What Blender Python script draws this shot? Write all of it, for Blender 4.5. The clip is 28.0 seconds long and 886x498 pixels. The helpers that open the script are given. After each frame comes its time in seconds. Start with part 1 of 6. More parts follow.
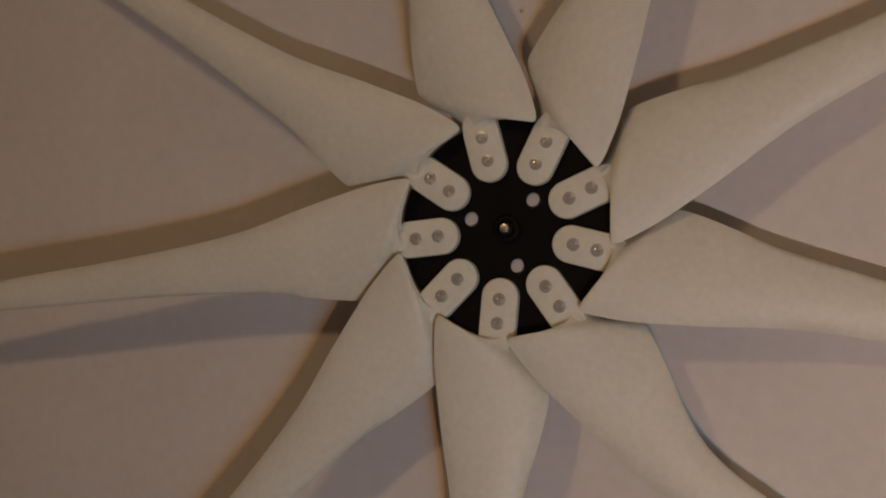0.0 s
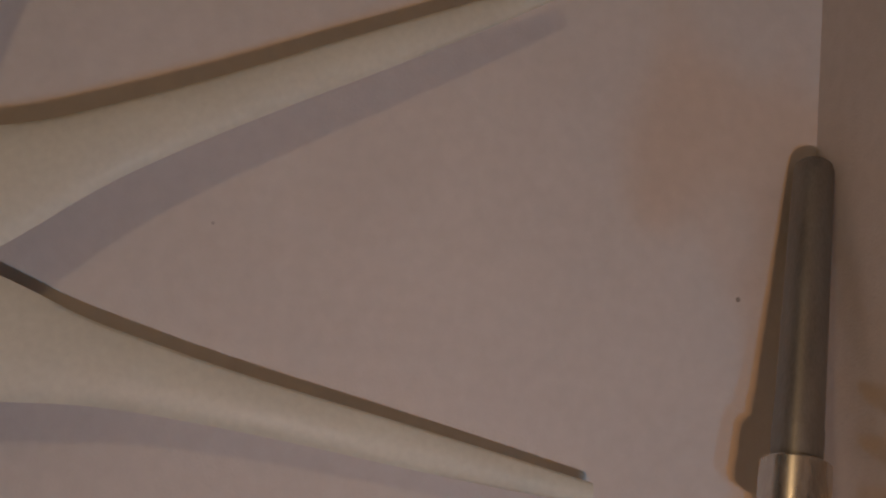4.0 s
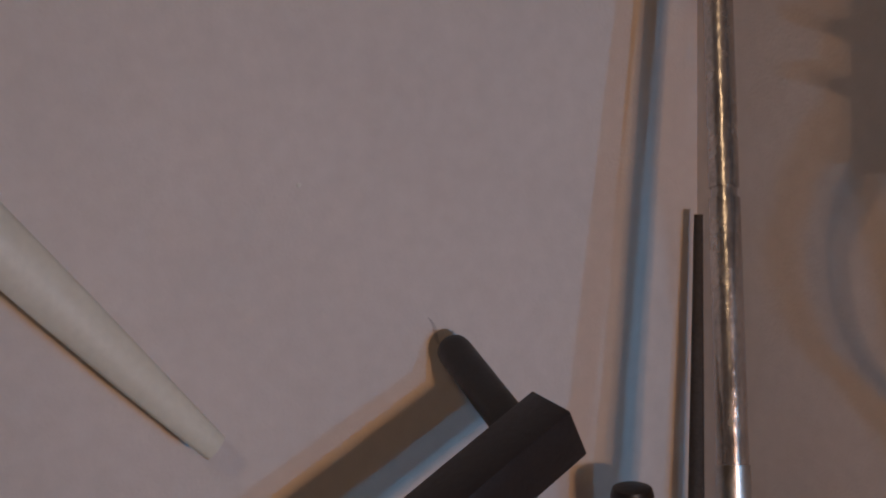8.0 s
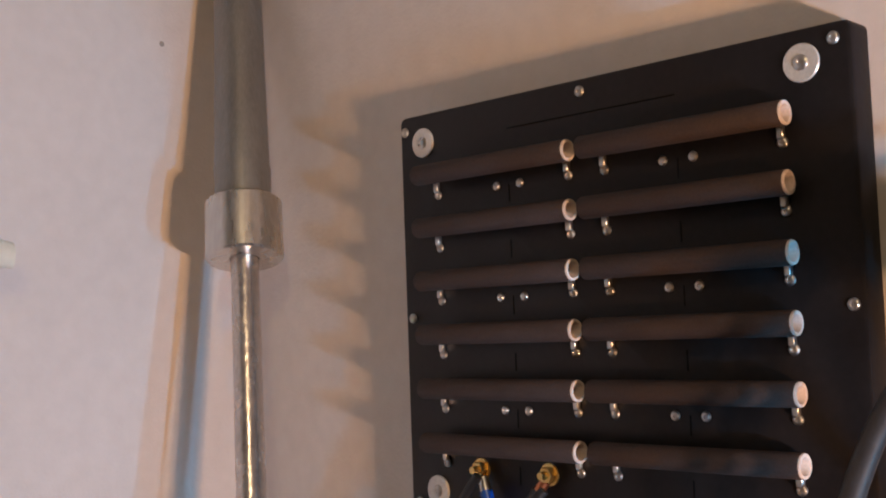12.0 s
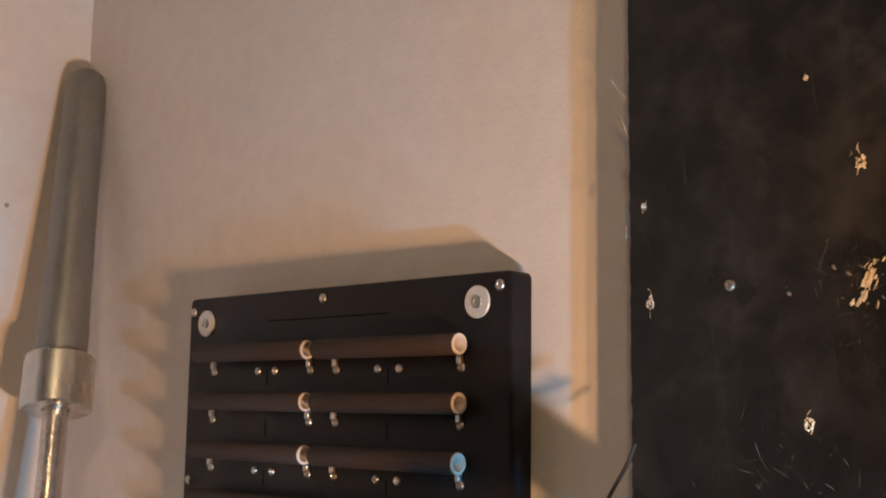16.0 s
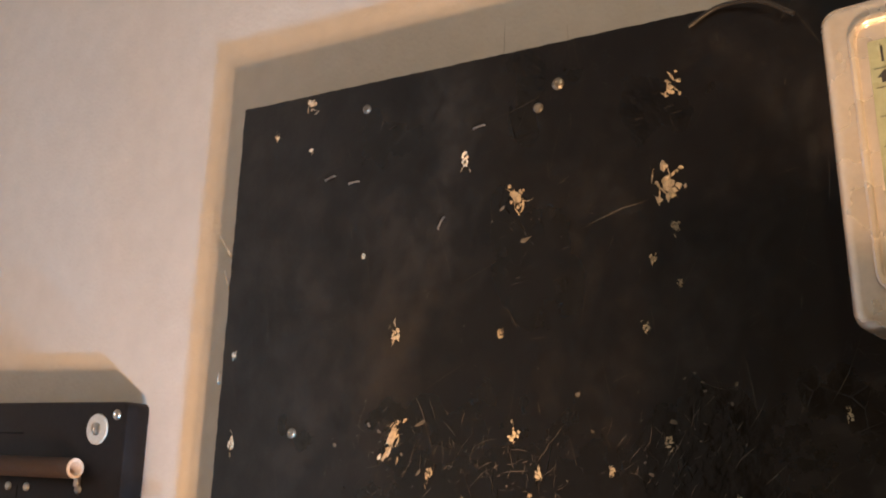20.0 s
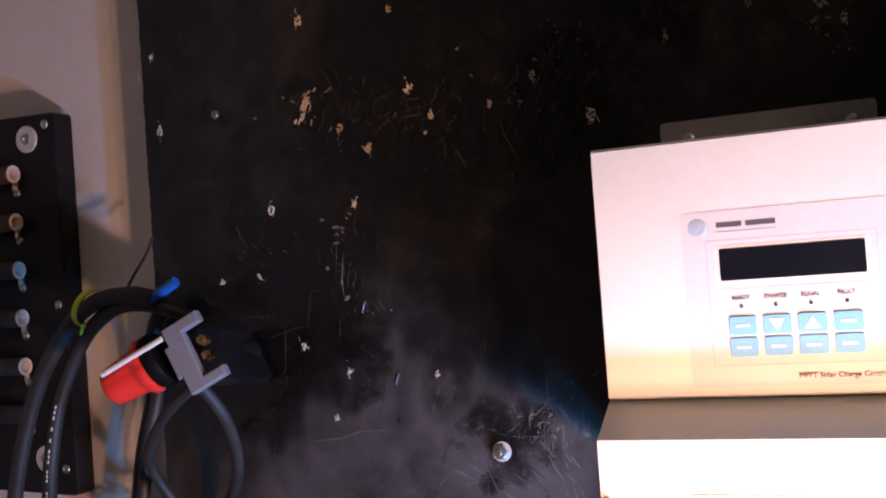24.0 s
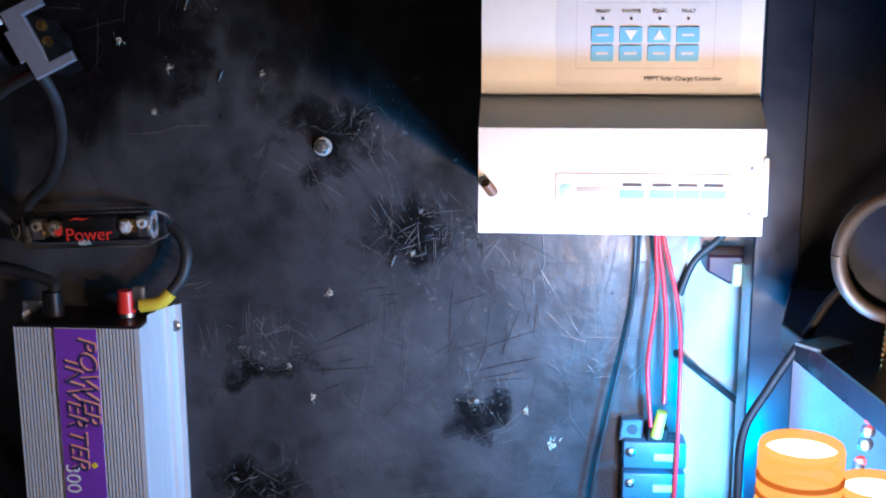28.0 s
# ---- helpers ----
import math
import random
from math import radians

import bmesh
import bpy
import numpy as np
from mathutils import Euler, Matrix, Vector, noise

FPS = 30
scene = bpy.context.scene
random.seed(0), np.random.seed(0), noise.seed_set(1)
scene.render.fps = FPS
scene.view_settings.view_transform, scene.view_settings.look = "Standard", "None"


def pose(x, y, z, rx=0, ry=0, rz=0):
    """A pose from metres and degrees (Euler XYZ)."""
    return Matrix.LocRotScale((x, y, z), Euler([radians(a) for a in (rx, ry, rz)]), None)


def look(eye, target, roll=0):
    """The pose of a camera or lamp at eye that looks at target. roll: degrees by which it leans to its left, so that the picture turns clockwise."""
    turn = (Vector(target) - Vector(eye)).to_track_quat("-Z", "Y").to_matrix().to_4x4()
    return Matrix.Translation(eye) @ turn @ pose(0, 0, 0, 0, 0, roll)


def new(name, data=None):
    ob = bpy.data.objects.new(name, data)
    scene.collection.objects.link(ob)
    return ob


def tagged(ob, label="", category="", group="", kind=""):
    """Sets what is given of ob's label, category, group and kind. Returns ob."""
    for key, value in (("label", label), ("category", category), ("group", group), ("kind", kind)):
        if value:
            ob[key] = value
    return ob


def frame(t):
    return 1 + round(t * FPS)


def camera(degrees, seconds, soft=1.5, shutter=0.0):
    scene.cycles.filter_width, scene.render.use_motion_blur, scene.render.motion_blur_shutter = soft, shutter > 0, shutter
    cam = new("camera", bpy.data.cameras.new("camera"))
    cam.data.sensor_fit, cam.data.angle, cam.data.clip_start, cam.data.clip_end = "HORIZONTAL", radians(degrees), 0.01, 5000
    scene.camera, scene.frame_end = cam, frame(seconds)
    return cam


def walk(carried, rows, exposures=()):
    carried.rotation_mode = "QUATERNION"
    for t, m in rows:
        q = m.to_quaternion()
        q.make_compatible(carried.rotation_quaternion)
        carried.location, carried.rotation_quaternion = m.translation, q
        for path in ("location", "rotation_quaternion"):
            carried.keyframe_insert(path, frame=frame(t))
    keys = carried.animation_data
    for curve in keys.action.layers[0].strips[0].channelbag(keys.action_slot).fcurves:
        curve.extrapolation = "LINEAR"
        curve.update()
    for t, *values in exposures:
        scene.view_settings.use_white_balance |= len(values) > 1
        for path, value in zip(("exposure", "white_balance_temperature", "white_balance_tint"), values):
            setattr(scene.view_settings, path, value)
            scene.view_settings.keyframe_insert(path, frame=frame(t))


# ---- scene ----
cam = camera(42.0, 28.0, soft=2.0)
ROWS = [
    (0, -0.6740, -1.3264, 1.4701, 21.47, 1.66, -3.36),
    (0.5, -0.6394, -1.3293, 1.4942, 18.86, 3.40, -3.76),
    (1, -0.6016, -1.3375, 1.5137, 16.03, 4.75, -4.22),
    (1.5, -0.5648, -1.3402, 1.5339, 13.47, 5.28, -4.20),
    (2, -0.5291, -1.3325, 1.5510, 10.33, 4.96, -4.72),
    (2.5, -0.5050, -1.3263, 1.5611, 6.78, 5.79, -4.59),
    (4.5, -0.7319, -1.1752, 1.4111, -15.78, 8.64, -3.67),
    (5, -0.7440, -1.1525, 1.3736, -16.84, 6.19, -1.87),
    (5.5, -0.7430, -1.1189, 1.3358, -18.57, 4.26, -0.62),
    (6, -0.7452, -1.0862, 1.3068, -20.22, 2.43, -0.07),
    (6.5, -0.7470, -1.0386, 1.2897, -21.03, -0.48, 0.33),
    (7, -0.7557, -1.0033, 1.2775, -22.62, -3.63, 1.21),
    (7.5, -0.7639, -0.9841, 1.2693, -24.86, -6.40, 1.46),
    (8, -0.7710, -0.9625, 1.2624, -26.44, -8.27, 1.79),
    (8.5, -0.7491, -0.9411, 1.2626, -31.61, -7.46, 1.96),
    (9, -0.7178, -0.9119, 1.2577, -36.50, -6.03, 2.37),
    (9.5, -0.6986, -0.9078, 1.2643, -39.89, -3.37, 2.00),
    (10, -0.6885, -0.9248, 1.2710, -42.46, -0.73, 2.06),
    (10.5, -0.6892, -0.9495, 1.2769, -43.60, 1.85, 2.15),
    (11, -0.6948, -0.9659, 1.2881, -44.47, 3.81, 1.56),
    (11.5, -0.7000, -0.9847, 1.2898, -44.73, 5.01, 1.53),
    (12, -0.7044, -1.0150, 1.2954, -44.72, 5.36, 1.82),
    (12.5, -0.7168, -1.0521, 1.3017, -44.26, 5.93, 1.75),
    (14.5, -0.7238, -1.1753, 1.3264, -43.99, 7.29, 0.42),
    (15, -0.7089, -1.1978, 1.3303, -45.75, 7.75, 0.15),
    (15.5, -0.6910, -1.2200, 1.3524, -46.22, 8.41, -0.70),
    (16, -0.6809, -1.2419, 1.3724, -46.72, 9.23, -0.95),
    (16.5, -0.6691, -1.2675, 1.3872, -46.77, 10.26, -0.94),
    (17, -0.6613, -1.2864, 1.3999, -46.81, 11.47, -1.28),
    (17.5, -0.6662, -1.3081, 1.4076, -47.18, 12.97, -2.07),
    (18, -0.6703, -1.3325, 1.4149, -47.60, 13.88, -2.08),
    (18.5, -0.6743, -1.3579, 1.4169, -48.58, 14.08, -2.39),
    (19, -0.6756, -1.3884, 1.4198, -49.64, 14.12, -2.91),
    (19.5, -0.6797, -1.4237, 1.4087, -50.84, 13.41, -3.16),
    (20, -0.6600, -1.4292, 1.4111, -55.97, 13.35, -2.55),
    (20.5, -0.6441, -1.3988, 1.4193, -61.48, 13.64, -2.09),
    (22.5, -0.7481, -1.3931, 1.3653, -72.18, 8.73, 1.81),
    (23, -0.7784, -1.4237, 1.3507, -69.62, 6.71, 2.09),
    (23.5, -0.8155, -1.4422, 1.3328, -67.35, 4.16, 2.80),
    (24, -0.8409, -1.4486, 1.3131, -65.26, 1.75, 4.07),
    (24.5, -0.8735, -1.4609, 1.2982, -65.04, -0.13, 5.08),
    (25, -0.9019, -1.4610, 1.2862, -64.63, -1.92, 4.85),
    (25.5, -0.9293, -1.4538, 1.2693, -64.89, -4.30, 5.92),
    (26, -0.9310, -1.4155, 1.2675, -66.71, -6.38, 5.32),
    (26.5, -0.9491, -1.3659, 1.2766, -71.06, -8.20, 3.84),
    (27, -0.9725, -1.3260, 1.2754, -75.86, -9.89, 2.18),
    (27.5, -0.9801, -1.3060, 1.2777, -81.49, -11.14, 1.84),
    (28, -0.9676, -1.2937, 1.2998, -85.39, -12.01, 0.17),
]
EXPOSURES = [(0, 0.26, 8950, 9), (2.5, 0.07, 8550, 9), (5, -0.21, 7900, 11), (7, -0.25, 7100, 10), (9, 0.01, 6870, 9), (10.5, 0.65, 6870, 6), (12, 1.1, 6870, 6), (15, 1.15, 7200, 4), (17, 0.92, 7600, 2), (18, 0.71, 7500, 1), (19, 0.97, 7300, -1), (20, 1.52, 6700, -2.5), (20.5, 1.7, 6550, -3), (21.6, 2.1, 6450, -1), (22.5, 2.1, 6250, 5), (22.8, 1.1, 6200, 10), (23.1, 0.4, 6050, 15), (23.5, 0.1, 5950, 20), (24.5, -0.25, 5950, 22), (26, -0.02, 5700, 15), (27, -0.12, 5350, 7), (28, -0.75, 4850, 0)]
walk(cam, [(t, pose(x, y, z, 90 + p, r, w)) for t, x, y, z, w, p, r in ROWS], EXPOSURES)

# ---- light ----
world = bpy.data.worlds.new("world")
world.use_nodes = True
world.node_tree.nodes["Background"].inputs[0].default_value = (1.0, 0.85, 0.7, 1)
world.node_tree.nodes["Background"].inputs[1].default_value = 0.02
scene.world = world


def lamp(name, kind, m, watts, colour, size=0.05, size_y=None):
    data = bpy.data.lights.new(name, kind)
    data.energy, data.color = watts, colour
    if kind == "AREA":
        data.shape, data.size, data.size_y = "RECTANGLE", size, size_y or size
    else:
        data.shadow_soft_size = size
    ob = new(name, data)
    ob.matrix_world = m
    return ob


lamp("ceiling_light", "AREA", look((-1.75, -2.1, 2.52), (-1.2, -0.9, 1.0)), 5.2, (1.0, 0.74, 0.47), 0.16)
lamp("warm_lamp_light", "POINT", pose(-0.465, -1.4152, 1.0540), 44, (1.0, 0.645, 0.44), 0.014)
lamp("second_lamp_light", "POINT", pose(-0.430, -1.4600, 1.0330), 34, (1.0, 0.645, 0.44), 0.014)
lamp("cool_led_light", "POINT", pose(-0.355, -1.442, 1.018), 12.6, (0.15, 0.52, 1.0), 0.016)
# added fill without a known source: brings cyan to the wall strip
lamp("added_cool_fill", "POINT", pose(-0.17, -1.455, 0.952), 8.4, (0.06, 0.50, 1.0), 0.016)

# ---- materials ----


def material(name, colour, rough=0.5, metal=0.0, vary=0.12, scale=30.0, bump=0.0, bump_scale=None, fine=0.0, spec=0.5, stretch=None):
    """A procedural surface with variation at two scales, and fine relief."""
    m = bpy.data.materials.new(name)
    m.use_nodes = True
    nt = m.node_tree
    bsdf = nt.nodes["Principled BSDF"]
    bsdf.inputs["Roughness"].default_value = rough
    bsdf.inputs["Metallic"].default_value = metal
    bsdf.inputs["Specular IOR Level"].default_value = spec
    co = nt.nodes.new("ShaderNodeTexCoord")
    src = co.outputs["Object"]
    if stretch:
        mp = nt.nodes.new("ShaderNodeMapping")
        mp.inputs["Scale"].default_value = stretch
        nt.links.new(src, mp.inputs["Vector"])
        src = mp.outputs["Vector"]
    big = nt.nodes.new("ShaderNodeTexNoise")
    big.inputs["Scale"].default_value, big.inputs["Detail"].default_value = scale, 5
    small = nt.nodes.new("ShaderNodeTexNoise")
    small.inputs["Scale"].default_value, small.inputs["Detail"].default_value = scale * 9, 4
    nt.links.new(src, big.inputs["Vector"])
    nt.links.new(src, small.inputs["Vector"])
    add = nt.nodes.new("ShaderNodeMath")
    add.operation = "ADD"
    nt.links.new(big.outputs["Fac"], add.inputs[0])
    nt.links.new(small.outputs["Fac"], add.inputs[1])
    ramp = nt.nodes.new("ShaderNodeMapRange")
    ramp.inputs["From Min"].default_value, ramp.inputs["From Max"].default_value = 0.7, 1.3
    ramp.inputs["To Min"].default_value, ramp.inputs["To Max"].default_value = 1 - vary, 1 + vary
    nt.links.new(add.outputs[0], ramp.inputs["Value"])
    mix = nt.nodes.new("ShaderNodeVectorMath")
    mix.operation = "SCALE"
    mix.inputs[0].default_value = colour
    nt.links.new(ramp.outputs["Result"], mix.inputs["Scale"])
    nt.links.new(mix.outputs["Vector"], bsdf.inputs["Base Color"])
    rr = nt.nodes.new("ShaderNodeMapRange")
    rr.inputs["From Min"].default_value, rr.inputs["From Max"].default_value = 0.3, 0.7
    rr.inputs["To Min"].default_value, rr.inputs["To Max"].default_value = max(rough - 0.08, 0.03), min(rough + 0.08, 1)
    nt.links.new(big.outputs["Fac"], rr.inputs["Value"])
    nt.links.new(rr.outputs["Result"], bsdf.inputs["Roughness"])
    if bump:
        bn = nt.nodes.new("ShaderNodeTexNoise")
        bn.inputs["Scale"].default_value, bn.inputs["Detail"].default_value = bump_scale or scale * 5, 6
        nt.links.new(src, bn.inputs["Vector"])
        bp = nt.nodes.new("ShaderNodeBump")
        bp.inputs["Strength"].default_value, bp.inputs["Distance"].default_value = bump, 0.002
        nt.links.new(bn.outputs["Fac"], bp.inputs["Height"])
        nt.links.new(bp.outputs["Normal"], bsdf.inputs["Normal"])
    return m


# dark colour for the two unseen walls, keeps the ambient light low
DARK_UNSEEN = material("unseen_wall_dark", (0.2, 0.17, 0.14), 0.85, vary=0.15, scale=5, bump=0.2)
PAINT = material("wall_paint", (0.62, 0.58, 0.56), 0.85, vary=0.05, scale=6, bump=0.25, bump_scale=260)
CEILING = material("ceiling_paint", (0.4, 0.38, 0.35), 0.9, vary=0.05, scale=4, bump=0.2, bump_scale=200)
FLOOR = material("floor_concrete", (0.22, 0.2, 0.19), 0.8, vary=0.2, scale=5, bump=0.4)
BLADE = material("blade_plastic", (0.63, 0.62, 0.54), 0.5, vary=0.06, scale=14, bump=0.12, bump_scale=60)
BLACK_METAL = material("black_coated_metal", (0.004, 0.0035, 0.004), 0.6, vary=0.3, scale=20, bump=0.1, spec=0.08)
NICKEL = material("satin_nickel", (0.78, 0.76, 0.74), 0.32, 0.3, vary=0.08, scale=80)
STEEL = material("bright_steel", (0.55, 0.53, 0.51), 0.34, 1.0, vary=0.12, scale=60, bump=0.1)
# upright tone streaks imitate the bands reflected in the ring
COUPLER = material("steel_ring_painted_bands", (0.62, 0.59, 0.55), 0.26, 1.0, vary=0.16, scale=40, stretch=(1, 1, 0.03), bump=0.05)
GALV = material("dull_galvanised_steel", (0.27, 0.26, 0.24), 0.42, 0.8, vary=0.13, scale=30, bump=0.03, stretch=(2, 2, 0.12))
OLD_PIPE = material("worn_steel_pipe", (0.54, 0.48, 0.44), 0.24, 0.85, vary=0.3, scale=34, bump=0.3, bump_scale=140, stretch=(1, 1, 0.6))
BRIGHT_BOLT = material("zinc_bolt", (0.62, 0.60, 0.57), 0.24, 0.6, vary=0.15, scale=90)
WASHER = material("zinc_washer", (0.6, 0.58, 0.55), 0.4, 0.45, vary=0.12, scale=60)
BRASS = material("brass", (0.62, 0.42, 0.16), 0.3, 1.0, vary=0.2, scale=80)
COPPER = material("copper_crimp", (0.55, 0.2, 0.1), 0.3, 1.0, vary=0.2, scale=80)
THUMB = material("brown_thumb_screw", (0.16, 0.075, 0.035), 0.45, 0.3, vary=0.3, scale=90)
RESISTOR = material("brown_resistor_tube", (0.037, 0.023, 0.0205), 0.75, vary=0.25, scale=60, bump=0.3, bump_scale=500)
CERAMIC = material("pale_ceramic", (0.6, 0.5, 0.44), 0.6, vary=0.15, scale=80)
CARRIER = material("black_board", (0.009, 0.0075, 0.0082), 0.45, vary=0.3, scale=20, bump=0.1, spec=0.25)
RUBBER = material("black_rubber_cable", (0.02, 0.019, 0.02), 0.52, vary=0.25, scale=60, bump=0.1)
DARK_CABLE = material("matt_black_cable", (0.004, 0.004, 0.005), 0.6, vary=0.25, scale=60, spec=0.2)
LEAD = material("black_lead", (0.009, 0.009, 0.01), 0.45, vary=0.25, scale=60, bump=0.1)
WHITE_BOX = material("white_powder_coat", (0.665, 0.655, 0.60), 0.4, vary=0.03, scale=20, bump=0.08, bump_scale=700)
LABEL = material("label_film", (0.59, 0.58, 0.565), 0.35, vary=0.03, scale=30)
GREY_PLATE = material("grey_steel_plate", (0.34, 0.33, 0.31), 0.45, 0.5, vary=0.08, scale=30)
GREY_PLASTIC = material("grey_plastic", (0.16, 0.17, 0.21), 0.5, vary=0.1, scale=40)
RED = material("red_plastic", (0.62, 0.03, 0.02), 0.35, vary=0.1, scale=40)
BLUE = material("blue_button", (0.20, 0.44, 0.62), 0.45, vary=0.06, scale=60)
BLUE_INS = material("blue_insulator", (0.015, 0.08, 0.36), 0.2, vary=0.1, scale=60)
YELLOW = material("yellow_tape", (0.68, 0.5, 0.03), 0.5, vary=0.1, scale=60)
LIME = material("lime_plastic", (0.6, 0.72, 0.08), 0.45, vary=0.1, scale=60)
PINK = material("pink_tie", (0.75, 0.05, 0.13), 0.45, vary=0.1, scale=60)
BROWN_INK = material("brown_grey_ink", (0.09, 0.085, 0.085), 0.5, vary=0.1, scale=60)
FRAME_GREY = material("pale_grey_ink", (0.46, 0.43, 0.43), 0.5, vary=0.1, scale=60)
BLACK_PRINT = material("black_print", (0.004, 0.004, 0.005), 0.8, vary=0.1, scale=60, spec=0.15)
INK = material("dark_ink", (0.03, 0.03, 0.035), 0.5, vary=0.1, scale=60)
SCREEN = material("black_display", (0.006, 0.007, 0.01), 0.12, vary=0.2, scale=40)
LCD = material("green_grey_lcd", (0.33, 0.36, 0.26), 0.25, vary=0.08, scale=30)
SILVER = material("silver_paint", (0.78, 0.71, 0.635), 0.27, 0.55, vary=0.06, scale=30)
SALMON = material("pale_rose_keys", (0.55, 0.43, 0.36), 0.45, vary=0.08, scale=40)
ALU = material("ribbed_aluminium", (0.66, 0.65, 0.67), 0.42, 0.35, vary=0.08, scale=20, stretch=(1, 0.1, 1))
PURPLE = material("purple_label", (0.17, 0.04, 0.36), 0.4, vary=0.08, scale=20)
ORANGE_INK = material("orange_ink", (0.75, 0.32, 0.16), 0.45, vary=0.05, scale=60)
NAVY_INK = material("navy_ink", (0.04, 0.03, 0.12), 0.45, vary=0.05, scale=60)
PALE_WOOD = material("pale_torn_fibre", (0.52, 0.46, 0.36), 0.75, vary=0.45, scale=260, bump=0.4)
WOOD = material("torn_wood_fibre", (0.40, 0.34, 0.26), 0.8, vary=0.5, scale=240, bump=0.4)
BREAKER = material("grey_breaker_plastic", (0.58, 0.56, 0.52), 0.5, vary=0.08, scale=40)
ORANGE_PL = material("orange_plastic", (0.65, 0.22, 0.03), 0.4, vary=0.1, scale=30)
RED_WIRE = material("red_wire", (0.55, 0.02, 0.03), 0.4, vary=0.1, scale=60)
TAN = material("tan_coated_ring", (0.02, 0.014, 0.009), 0.55, vary=0.2, scale=40)
MAROON = material("dark_maroon_plastic", (0.05, 0.015, 0.025), 0.45, vary=0.2, scale=40)
CREAM = material("cream_plastic", (0.7, 0.66, 0.42), 0.5, vary=0.08, scale=40)
BLUE_GREY = material("blue_grey_plastic", (0.075, 0.12, 0.17), 0.45, vary=0.12, scale=40)
BLACK_BAR = material("dark_painted_bar", (0.014, 0.010, 0.010), 0.4, vary=0.3, scale=30, bump=0.2)
ROD_SHADOW = material("dark_brown_rod_shadow", (0.05, 0.04, 0.034), 0.8, vary=0.3, scale=30, bump=0.3)
SCUFF = material("grey_wall_scuff", (0.44, 0.41, 0.40), 0.85, vary=0.2, scale=200)
GREY_SPOT = material("grey_spot", (0.3, 0.28, 0.26), 0.8, vary=0.2, scale=200)
PALE_BLUE = material("pale_blue_print", (0.34, 0.48, 0.58), 0.45, vary=0.05, scale=60)
BLACK_RACK = material("black_painted_steel", (0.005, 0.007, 0.013), 0.32, vary=0.3, scale=12, bump=0.15)


# rubbed dark spots of the coat, one painted shade band: y, z, half sizes
# the 0.2 by 0.05 entry darkens the coat where less light falls
SPOTS_AND_SHADE = [(-1.249, 0.969, 0.034, 0.037), (-1.074, 1.004, 0.059, 0.024), (-1.124, 1.184, 0.07, 0.033), (-1.204, 1.119, 0.059, 0.035), (-0.994, 1.254, 0.029, 0.039), (-1.049, 0.899, 0.046, 0.033), (-0.951, 1.684, 0.033, 0.02), (-1.164, 1.662, 0.024, 0.027), (-1.084, 1.684, 0.019, 0.013), (-0.88, 1.464, 0.017, 0.016), (-1.069, 1.594, 0.021, 0.045), (-1.264, 1.484, 0.038, 0.027), (-1.174, 1.469, 0.057, 0.027), (-1.014, 1.484, 0.057, 0.02), (-0.936, 1.35, 0.04, 0.035), (-1.004, 1.309, 0.028, 0.036), (-1.09, 1.575, 0.03, 0.06), (-1.16, 1.665, 0.035, 0.028), (-0.945, 1.69, 0.03, 0.022), (-0.98, 1.47, 0.03, 0.02), (-1.05, 1.445, 0.06, 0.022), (-0.955, 1.30, 0.03, 0.02), (-1.0, 1.235, 0.022, 0.035), (-1.12, 1.425, 0.2, 0.05), (-0.9, 1.24, 0.05, 0.07)]

# greyed areas of the coat
GREY_AREAS = [(-0.97, 1.08, 0.2, 0.13), (-1.13, 1.06, 0.34, 0.17), (-1.18, 0.90, 0.34, 0.2), (-1.02, 1.17, 0.15, 0.09), (-1.25, 1.05, 0.12, 0.12)]


